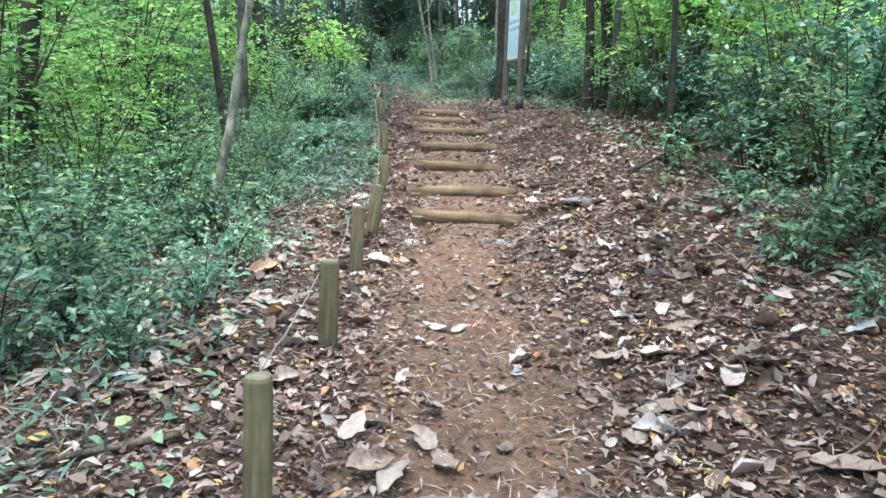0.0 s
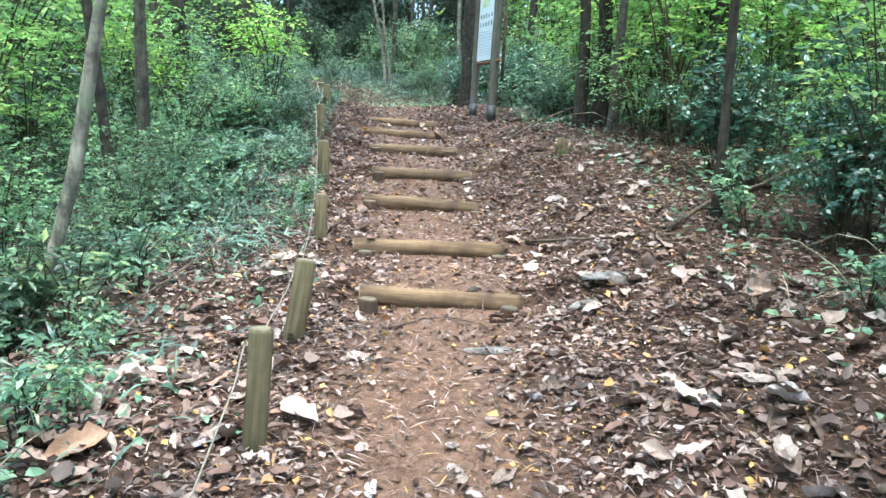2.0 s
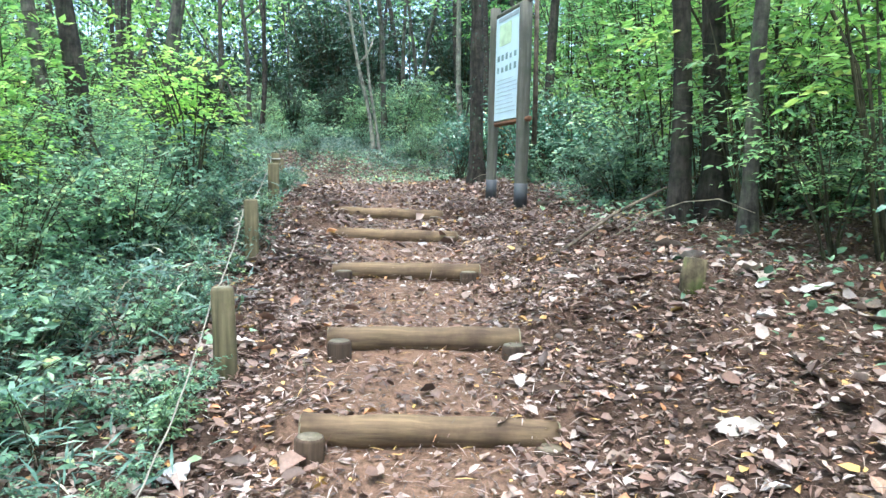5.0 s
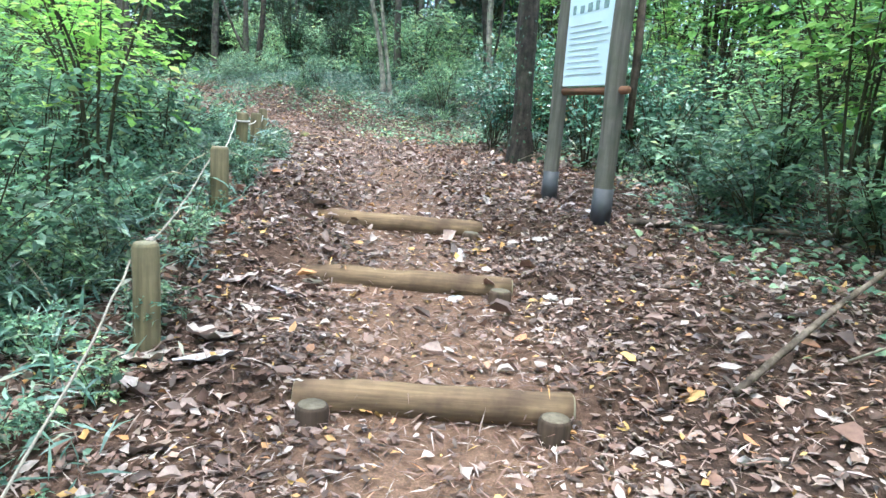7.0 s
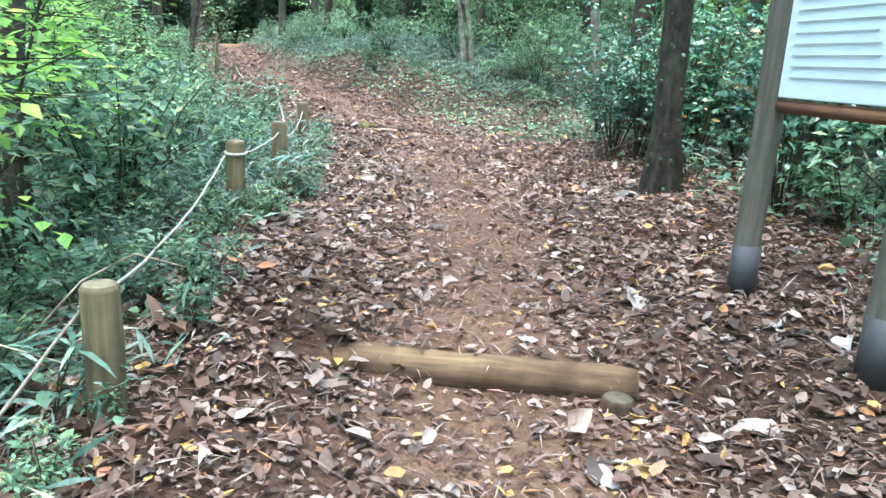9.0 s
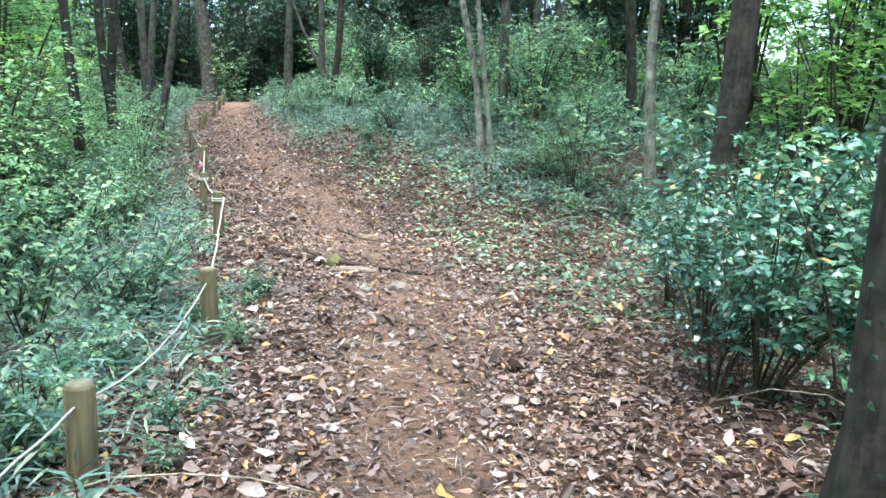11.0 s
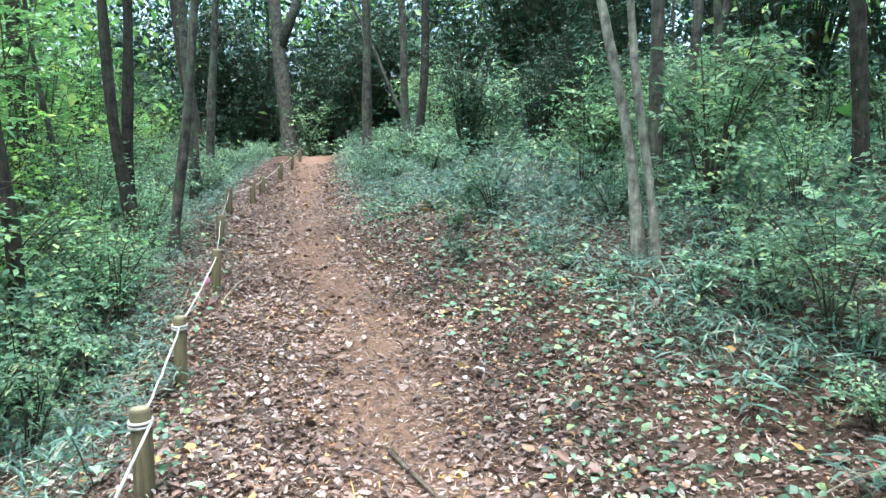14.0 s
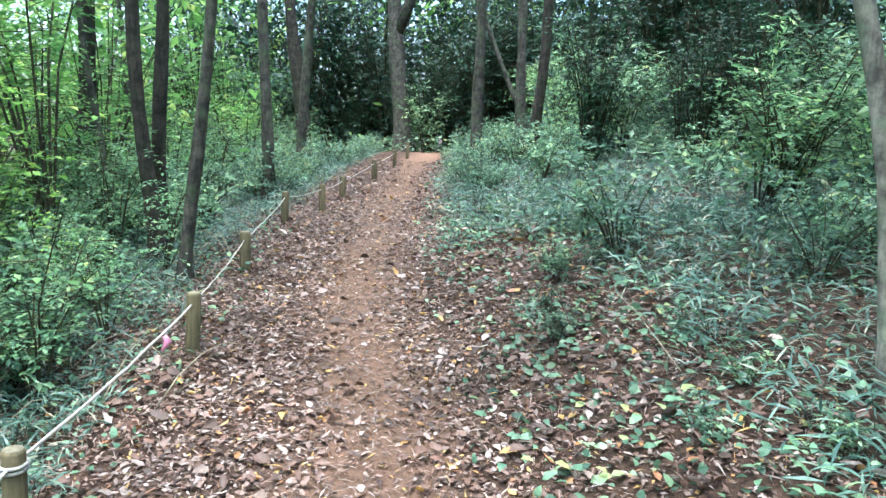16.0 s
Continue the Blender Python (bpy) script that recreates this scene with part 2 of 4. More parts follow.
def tube(points, radii, sides=10, wobble=0.0, rng=None, cap=True):
    """Vertices, quads and triangles of a tube along points."""
    pts = [Vector(p) for p in points]
    verts, quads, tris = [], [], []
    ref = Vector((0.31, 0.87, 0.12))
    for k, p in enumerate(pts):
        d = (pts[min(k + 1, len(pts) - 1)] - pts[max(k - 1, 0)]).normalized()
        if k == 0:
            ref = Vector((1, 0, 0)) if abs(d.x) < 0.8 else Vector((0, 1, 0))
        a = (ref - d * ref.dot(d)).normalized()
        ref = a
        b = d.cross(a)
        for j in range(sides):
            w = 2 * math.pi * j / sides
            r = radii[k] * (1 + (rng.uniform(-wobble, wobble) if rng else 0))
            verts.append(p + a * (r * math.cos(w)) + b * (r * math.sin(w)))
    for k in range(len(pts) - 1):
        for j in range(sides):
            i, i2 = k * sides + j, k * sides + (j + 1) % sides
            quads.append((i, i2, i2 + sides, i + sides))
    if cap:
        for base, flip in ((0, True), ((len(pts) - 1) * sides, False)):
            c = len(verts)
            verts.append(sum((verts[base + j] for j in range(sides)), Vector()) / sides)
            for j in range(sides):
                f = (base + j, base + (j + 1) % sides, c)
                tris.append(f[::-1] if flip else f)
    return [tuple(v) for v in verts], quads, tris


def joined(pieces):
    verts, quads, tris = [], [], []
    for v, q, t in pieces:
        o = len(verts)
        verts += v
        quads += [tuple(i + o for i in f) for f in q]
        tris += [tuple(i + o for i in f) for f in t]
    return verts, quads, tris


def tube_mesh(name, *args, smooth=True, **kw):
    v, q, t = tube(*args, **kw)
    return np_mesh(name, v, q, t, smooth)


def unit(a):
    return a / np.maximum(np.linalg.norm(a, axis=1, keepdims=True), 1e-6)


def leaf_mesh(name, P, D, N, L, W, fold=0.2, curl=0.15, simple=False):
    """Many leaves: base P, way D, upper side N, length L, width W."""
    P, D, N = np.asarray(P, float), unit(np.asarray(D, float)), np.asarray(N, float)
    L, W = np.asarray(L, float)[:, None], np.asarray(W, float)[:, None]
    T = unit(np.cross(N, D))
    N = np.cross(D, T)
    n = len(P)
    if simple:
        V = np.stack([P, P + 0.45 * L * D + 0.5 * W * T, P + L * D - curl * L * N, P + 0.45 * L * D - 0.5 * W * T], 1)
        o = np.arange(n)[:, None] * 4
        return np_mesh(name, V, o + np.array([[0, 3, 2, 1]]))
    V = np.stack([
        P,
        P + 0.33 * L * D + 0.5 * W * T + fold * W * N,
        P + 0.33 * L * D - 0.5 * W * T + fold * W * N,
        P + 0.74 * L * D + 0.34 * W * T + (fold * 0.7 * W - curl * 0.4 * L) * N,
        P + 0.74 * L * D - 0.34 * W * T + (fold * 0.7 * W - curl * 0.4 * L) * N,
        P + L * D - curl * L * N], 1)
    o = np.arange(n)[:, None] * 6
    return np_mesh(name, V, o + np.array([[1, 2, 4, 3]]), np.concatenate([o + np.array([[0, 2, 1]]), o + np.array([[3, 4, 5]])]))


def crumpled_mesh(name, P, D, N, L, W, rng):
    """Many dry leaves, each folded along its midrib, with a buckled, uneven outline."""
    P, D, N = np.asarray(P, float), unit(np.asarray(D, float)), np.asarray(N, float)
    n = len(P)
    L, W = np.asarray(L, float)[:, None], np.asarray(W, float)[:, None]
    T = unit(np.cross(N, D))
    N = np.cross(D, T)

    def r(a, b):
        return rng.uniform(a, b, (n, 1))

    bow, fold = r(-0.28, 0.30), r(-0.25, 0.75)

    def at(f, g, lift):
        return P + f * L * D + g * W * T + (lift * W + bow * L * (0.25 - (f - 0.5) ** 2)) * N

    V = np.stack([
        at(0.0, r(-.05, .05), 0), at(r(.28, .4), 0, 0), at(r(.62, .76), r(-.08, .08), r(-.1, .1)), at(1.0, r(-.2, .2), r(-.2, .25)),
        at(r(.18, .36), r(.36, .58), fold * r(.5, 1)), at(r(.58, .82), r(.24, .5), fold * r(.2, 1.1)),
        at(r(.18, .36), -r(.36, .58), fold * r(.5, 1)), at(r(.58, .82), -r(.24, .5), fold * r(.2, 1.1))], 1)
    o = np.arange(n)[:, None] * 8
    quads = np.concatenate([o + np.array([[1, 2, 5, 4]]), o + np.array([[6, 7, 2, 1]])])
    tris = np.concatenate([o + np.array([f]) for f in ((0, 1, 4), (0, 6, 1), (2, 3, 5), (7, 3, 2))])
    return np_mesh(name, V, quads, tris, True)


# ---- the lie of the land ----
LOGS = [  # y, left end, right end, top
    (6.17, -0.25, 0.65, 0.990), (7.00, -0.34, 0.65, 1.130), (8.08, -0.33, 0.61, 1.300), (8.82, -0.30, 0.58, 1.485),
    (10.06, -0.385, 0.53, 1.648), (11.19, -0.50, 0.475, 1.785), (12.16, -0.56, 0.42, 1.915)]
PATH_Y = [-30, 0, 6, 9, 12, 15, 17.5, 18.5, 21, 24.5, 28, 32, 36.5, 45, 80]
PATH_X = [-1, .05, .2, .1, 0, -.3, -.8, -1.3, -2.5, -4.5, -6.1, -7.8, -9.5, -13, -28]
RISE_Y = [-30, -10, 0, 3.4, 4.25, 4.8, 6.08]
RISE_Z = [-3.0, -0.9, .33, .66, .72, .79, .875]
SLOPE_Y, SLOPE_Z = list(RISE_Y), list(RISE_Z)
for ly, _, _, lz in LOGS:
    RISE_Y += [ly - 0.05, ly + 0.03]
    RISE_Z += [lz - 0.115, lz - 0.03]
    SLOPE_Y.append(ly)
    SLOPE_Z.append(lz - 0.07)
AFTER_Y = [13.7, 15, 16, 17.5, 18.5, 19.5, 21, 22, 24.6, 27.5, 36.5, 40, 50, 90]
AFTER_Z = [2.02, 2.04, 2.06, 2.07, 2.09, 2.12, 2.22, 2.29, 2.55, 2.66, 3.08, 3.0, 2.2, -2.0]
RISE_Y += AFTER_Y
RISE_Z += AFTER_Z
SLOPE_Y += AFTER_Y
SLOPE_Z += AFTER_Z


def smooth(a, b, v):
    t = np.clip((v - a) / (b - a), 0, 1)
    return t * t * (3 - 2 * t)


def middle(y):
    return np.interp(y, PATH_Y, PATH_X)


def ground_z(x, y):
    x, y = np.asarray(x, float), np.asarray(y, float)
    u = x - middle(y)
    side = smooth(0.55, 1.0, np.abs(u))
    z = np.interp(y, RISE_Y, RISE_Z) * (1 - side) + np.interp(y, SLOPE_Y, SLOPE_Z) * side
    late = smooth(19, 22, y) * (1 - smooth(34, 42, y))
    mid = smooth(10, 12, y) * (1 - smooth(19, 22, y))
    k = 0.3 * (1 - mid - late) + (0.14 - 0.05 * smooth(15.5, 17.5, y)) * mid + 0.36 * late
    right = k * smooth(0.25, 1.5, u) + 0.05 * np.maximum(0, np.minimum(u, 12) - 1.2) * (1 + late)
    left = -0.15 * smooth(1.25, 2.1, -u) - 0.12 * np.maximum(0, np.minimum(-u, 16) - 1.8)
    z = z + np.where(u > 0, right, left)
    z = z + 0.19 * np.exp(-((u + 0.95) / 0.4) ** 2) * smooth(9.8, 11.4, y) * (1 - smooth(12.5, 14, y))
    z = z - 0.13 * smooth(0.9, 1.3, -u) * smooth(18.6, 19.8, y) * (1 - smooth(20.4, 21.6, y))
    z = z - 0.055 * smooth(0.5, 0.72, -u) * smooth(6.2, 6.9, y) * (1 - smooth(9.2, 10.2, y))
    far = smooth(45, 120, np.hypot(x, y - 15))
    z = z * (1 - far) - 1.0 * far
    rough = 0.012 * np.sin(3.7 * x + 1.9 * y) * np.sin(2.3 * y - 1.1 * x) + 0.008 * np.sin(9.1 * x - 4.3 * y) + 0.006 * np.sin(13.7 * y + 5.1 * x)
    return z + rough * (1 - 0.5 * (np.abs(u) < 0.5))


def gz(x, y):
    return float(ground_z(x, y))


def spaced(lo, hi, step, out, grow=1.25):
    core = np.arange(lo, hi + step / 2, step)
    ahead, behind, d, a, b = [], [], step, hi, lo
    while a < out:
        d *= grow
        a, b = a + d, b - d
        ahead.append(a)
        behind.append(b)
    return np.array(behind[::-1] + list(core) + ahead)


gx = spaced(-9.0, 4.0, 0.11, 420)
gy = spaced(-1.0, 34.0, 0.11, 420)
GX, GY = np.meshgrid(gx, gy)
GZ = ground_z(GX, GY)
ni, nj = len(gx), len(gy)
idx = np.arange(ni * nj).reshape(nj, ni)
gq = np.stack([idx[:-1, :-1], idx[:-1, 1:], idx[1:, 1:], idx[1:, :-1]], -1).reshape(-1, 4)
gme = np_mesh("ground", np.stack([GX, GY, GZ], -1), gq, smooth=True)
U = GX - middle(GY)
worn = 1.0 - smooth(0.15, 0.75, np.abs(U + 0.05 * np.sin(GY * 1.7)))
worn = np.where((GY > 12.5) & (GY < 17), worn * 0.75, worn)
att = gme.attributes.new("worn", 'FLOAT', 'POINT')
att.data.foreach_set("value", worn.ravel().astype(np.float32))
ground = part("ground", gme, SOIL)
tagged(ground, "reddish brown forest soil with a trodden earth path", "ground", kind="structure")


# ---- log steps ----
def log_step(y, x0, x1, top, seed):
    rng = random.Random(seed)
    r = 0.06
    n = x1 - x0
    base = thing("log_step", pose(x0 + n / 2, y, top - r, 0, 1.2 * rng.uniform(-1, 1.4), rng.uniform(-2.5, 1.0)),
                 "round tan log laid across the earth path as a step", "step", "log steps of the path")
    pts = [(-n / 2 + n * k / 12, 0.006 * math.sin(k * 0.9 + seed), 0.004 * math.sin(k * 1.3 + seed)) for k in range(13)]
    rad = [r * (0.93 if k in (0, 12) else 1 + rng.uniform(-0.03, 0.03)) for k in range(13)]
    part("log", tube_mesh("log", pts, rad, 16, 0.012, rng), LOGWOOD, base)
    for s in (-1, 1):
        c = tube_mesh("cut_end", [(s * (n / 2 - 0.004), 0, 0), (s * (n / 2 + 0.003), 0, 0)], [r * 0.9, r * 0.86], 14)
        part("cut_end", c, ENDGRAIN, base, "pale sawn end of the log")
        up = rng.uniform(-0.012, 0.022)
        sx = s * (n / 2 - rng.uniform(0.035, 0.085))
        st = part("stake", tube_mesh("stake", [(sx, -0.112, -0.35), (sx, -0.112, up - 0.010), (sx, -0.112, up)], [0.053, 0.054, 0.048], 12, 0.03, rng),
                  STAKEWOOD, base, "dark damp round stake holding the log")
        part("cut_top", tube_mesh("cut_top", [(sx, -0.112, up - 0.002), (sx, -0.112, up + 0.003)], [0.046, 0.043], 12), STAKETOP, st)
    return base


for k, (ly, lx0, lx1, lz) in enumerate(LOGS):
    log_step(ly, lx0, lx1, lz, k)

# ---- rope fence ----
POSTS = [  # x, y, height, lean to the right, lean ahead, turns of rope
    (-0.50, 2.20, 0.42, 1, 0, 0), (-0.50, 3.47, 0.40, 1, 0, 0), (-0.52, 4.62, 0.42, 2, 3, 0), (-0.53, 5.61, 0.38, 7, 6, 0),
    (-0.58, 7.17, 0.31, 0, 2, 0), (-0.71, 8.58, 0.375, -2, 0, 0), (-0.93, 10.28, 0.38, -1, 0, 0), (-1.00, 11.53, 0.34, 0, 0, 0),
    (-1.28, 13.28, 0.38, 2, 0, 1), (-1.42, 14.54, 0.38, 0, 0, 0), (-1.64, 16.08, 0.40, -2, 0, 0), (-2.65, 18.62, 0.40, -2, 2, 2),
    (-3.46, 20.14, 0.46, 1, 0, 2), (-4.22, 21.88, 0.38, 3, 0, 0), (-5.08, 23.45, 0.35, 1, 0, 0), (-6.05, 25.35, 0.36, 2, 0, 0),
    (-6.22, 26.38, 0.36, 0, 0, 0), (-6.72, 27.68, 0.30, 0, 0, 0), (-7.55, 30.1, 0.36, 0, 0, 0), (-8.4, 32.5, 0.36, 0, 0, 0), (-9.15, 34.6, 0.38, 0, 0, 0)]


def fence_post(x, y, h, right, ahead, turns, seed):
    rng = random.Random(seed + 50)
    m = pose(x, y, gz(x, y), -ahead, right, rng.uniform(0, 360) * 0)
    label = "short round weathered wooden post at the path's edge"
    if turns:
        label = "short round wooden post with rope tied round its top"
    base = thing("fence_post", m, label, "post", "posts of the rope fence")
    r = 0.045 + rng.uniform(-0.004, 0.004)
    pts = [(0, 0, -0.3), (0, 0, 0.0), (0.002, 0, h * 0.5), (0, 0, h - 0.012), (0, 0, h)]
    part("shaft", tube_mesh("shaft", pts, [r, r * 1.02, r, r, r * 0.88], 18, 0.015, rng), POSTWOOD, base)
    part("cut_top", tube_mesh("cut_top", [(0, 0, h - 0.001), (0, 0, h + 0.003)], [r * 0.86, r * 0.82], 16), ENDGRAIN, base, "pale flat sawn top")
    for k in range(turns):
        zz = h - 0.055 - 0.018 * k
        ring = [((r + 0.004) * math.cos(a), (r + 0.004) * math.sin(a), zz + 0.004 * math.sin(a)) for a in np.linspace(0, 2 * math.pi, 19)]
        part("rope_turn", tube_mesh("rope_turn", ring, [0.0075] * 19, 6), ROPE, base, "turn of off-white rope")
    return m @ Vector((0, 0, h - 0.06))


def rope(a, b, sag, thick, seed, label="thin off-white rope strung between the posts", mat=None):
    rng = random.Random(seed)
    a, b = Vector(a), Vector(b)
    pts, n = [], 15
    for k in range(n):
        f = k / (n - 1)
        p = a.lerp(b, f) - Vector((0, 0, 4 * sag * f * (1 - f)))
        p += Vector((rng.uniform(-1, 1), rng.uniform(-1, 1), rng.uniform(-1, 1))) * 0.004
        p.z = max(p.z, gz(p.x, p.y) + thick)
        pts.append(p)
    ob = part("rope", tube_mesh("rope", pts, [thick] * n, 6, 0.1, rng), mat or ROPE)
    return tagged(ob, label, "rope", "ropes of the fence")


tops = [fence_post(*p, k) for k, p in enumerate(POSTS)]
for k in range(len(tops) - 1):
    a, b = tops[k], tops[k + 1]
    off = Vector((-0.05 if k < 8 else 0.0, 0, 0))
    if k == 10:
        low = Vector((-1.95, 16.75, gz(-1.95, 16.75) + 0.03))
        rope(a + Vector((-0.045, 0, 0)), low, 0.05, 0.005, k)
        rope(low, tops[11] + Vector((0.05, 0, 0)), 0.03, 0.007, k + 200, "thick white rope lying slack from the ground to a post")
        continue
    sag = 0.025 if k >= 11 else (0.03, 0.10, 0.05, 0.12, 0.06, 0.06, 0.05, 0.08)[k % 8]
    if k < 7:
        rope(a + off, b + off, sag, 0.0032 if k < 5 else 0.0042, k, "thin weathered twine strung between the posts", TWINE)
    else:
        rope(a + off, b + off, sag, 0.007 if k in (11, 12) else 0.0045, k)
tape = [(-4.12, 21.55, gz(-4.12, 21.55) + 0.22), (-4.10, 21.56, gz(-4.12, 21.55) + 0.19), (-4.13, 21.54, gz(-4.12, 21.55) + 0.13)]
tagged(part("marking_tape", tube_mesh("marking_tape", tape, [0.012, 0.022, 0.008], 6), PINK), "knotted bright pink plastic tape on the rope", "tape")


# ---- notice board ----
def box(name, lo, hi, bevel=0.004):
    bm = bmesh.new()
    bmesh.ops.create_cube(bm, size=1.0)
    for v in bm.verts:
        v.co = Vector(((lo[k] + hi[k]) / 2 + v.co[k] * (hi[k] - lo[k]) for k in range(3)))
    if bevel:
        bmesh.ops.bevel(bm, geom=bm.edges[:], offset=bevel, segments=1, affect='EDGES')
    me = bpy.data.meshes.new(name)
    bm.to_mesh(me)
    bm.free()
    return me


def notice_board():
    lx, ly, rx, ry = 0.942, 12.80, 1.118, 12.076
    wide = math.hypot(rx - lx, ry - ly)
    turn = math.degrees(math.atan2(ry - ly, rx - lx))
    zl, zr = gz(lx, ly), gz(rx, ry)
    base = thing("notice_board", pose(lx, ly, zl, 0, 0, turn), "white printed notice panel between two grey wooden posts", "sign")
    rng = random.Random(4)
    for x, z0, h, r in ((0.0, -0.3, 1.86, 0.052), (wide, zr - zl - 0.3, 1.80 + zr - zl, 0.058)):
        pts = [(x + 0.004 * math.sin(k * 2.1), 0.003 * math.cos(k * 1.7), z0 + (h - z0) * k / 9) for k in range(10)]
        p = part("post", tube_mesh("post", pts, [r * (1 + rng.uniform(-.03, .03)) for k in range(10)], 16, 0.02, rng), SIGNWOOD, base)
        part("cut_top", tube_mesh("cut_top", [(x, 0, h - 0.001), (x, 0, h + 0.004)], [r * 0.92, r * 0.88], 14), ENDGRAIN, p)
        foot = [(x, 0, z0 + 0.28), (x, 0, z0 + 0.50)]
        part("foot_wrap", tube_mesh("foot_wrap", foot, [r * 1.08, r * 1.06], 16), FOOTWRAP, p, "grey protective band round the foot of the post")
    x0, x1, b, t = 0.055, wide - 0.05, 0.77, 1.75
    panel = part("panel", box("panel", (x0, -0.012, b), (x1, 0.012, t), 0.003), PANEL, base, "white weathered sheet with pictures and print")
    part("rail", tube_mesh("rail", [(-0.05, 0.012, b - 0.03), (wide / 2, 0.012, b - 0.032), (wide + 0.12, 0.012, b - 0.03)], [0.024, 0.025, 0.024], 10, 0.03, rng), RUSTWOOD, base, "red-brown round rail under the panel")
    part("rail", tube_mesh("rail", [(-0.03, 0.012, t + 0.03), (wide + 0.06, 0.012, t + 0.03)], [0.024, 0.024], 10, 0.03, rng), SIGNWOOD, base)
    part("brace", tube_mesh("brace", [(wide + 0.01, 0.115, b - 0.25), (wide + 0.01, 0.11, b + 0.3), (wide, 0.10, t + 0.1)], [0.022, 0.023, 0.02], 9, 0.04, rng), TWIG, base, "crooked stick lashed behind the panel")
    w = x1 - x0
    front = -0.0165

    def ink(name, a, z, c, d, mat):
        part(name, box(name, (x0 + a * w, front, z), (x0 + c * w, front + 0.003, d), 0), mat, panel)

    ink("printed_map", 0.16, b + 0.70, 0.62, b + 0.90, MAPGREEN)
    ink("printed_title", 0.12, b + 0.93, 0.88, b + 0.965, INK)
    for row in range(2):
        for col in range(5):
            ink("printed_picture", 0.10 + 0.16 * col, b + 0.45 + 0.11 * row, 0.10 + 0.16 * col + rng.uniform(0.05, 0.09), b + 0.49 + 0.11 * row + rng.uniform(0, .02), ICON)
    for k in range(9):
        ink("printed_line", 0.08, b + 0.07 + 0.038 * k, 0.08 + rng.uniform(0.6, 0.84), b + 0.0745 + 0.038 * k, INK)
    return base


notice_board()


# ---- trees ----
def crown_mesh(name, seed, radius, height, clumps, per, size):
    rng = np.random.RandomState(seed)
    P, N, D = [], [], []
    for c in range(clumps):
        a, q = rng.uniform(0, 2 * math.pi), math.sqrt(rng.uniform(0.02, 1))
        centre = np.array([radius * q * math.cos(a), radius * q * math.sin(a), height * rng.uniform(0, 1) * (1 - 0.35 * q)])
        spread = np.array([0.75, 0.75, 0.22]) * rng.uniform(0.6, 1.2)
        P.append(centre + rng.normal(size=(per, 3)) * spread)
        D.append(rng.normal(size=(per, 3)) * [1, 1, 0.35])
        N.append(np.array([0, 0, 1.0]) + rng.normal(size=(per, 3)) * 0.45)
    n = clumps * per
    L = rng.uniform(0.7, 1.3, n) * size
    return leaf_mesh(name, np.concatenate(P), np.concatenate(D), np.concatenate(N), L, L * 0.55, simple=True)


CROWNS = [crown_mesh("crown", 11 + k, 2.3, 3.6, 24, 30, 0.16) for k in range(4)]
HIGH = [crown_mesh("crown", 31 + k, 3.0, 4.5, 26, 30, 0.19) for k in range(3)]
# Denser crowns over the start, added out of view to shade its ground.
SHADE = [crown_mesh("crown", 61 + k, 3.2, 3.2, 70, 44, 0.17) for k in range(2)]
for me in CROWNS + HIGH + SHADE:
    me.materials.append(CANOPY)


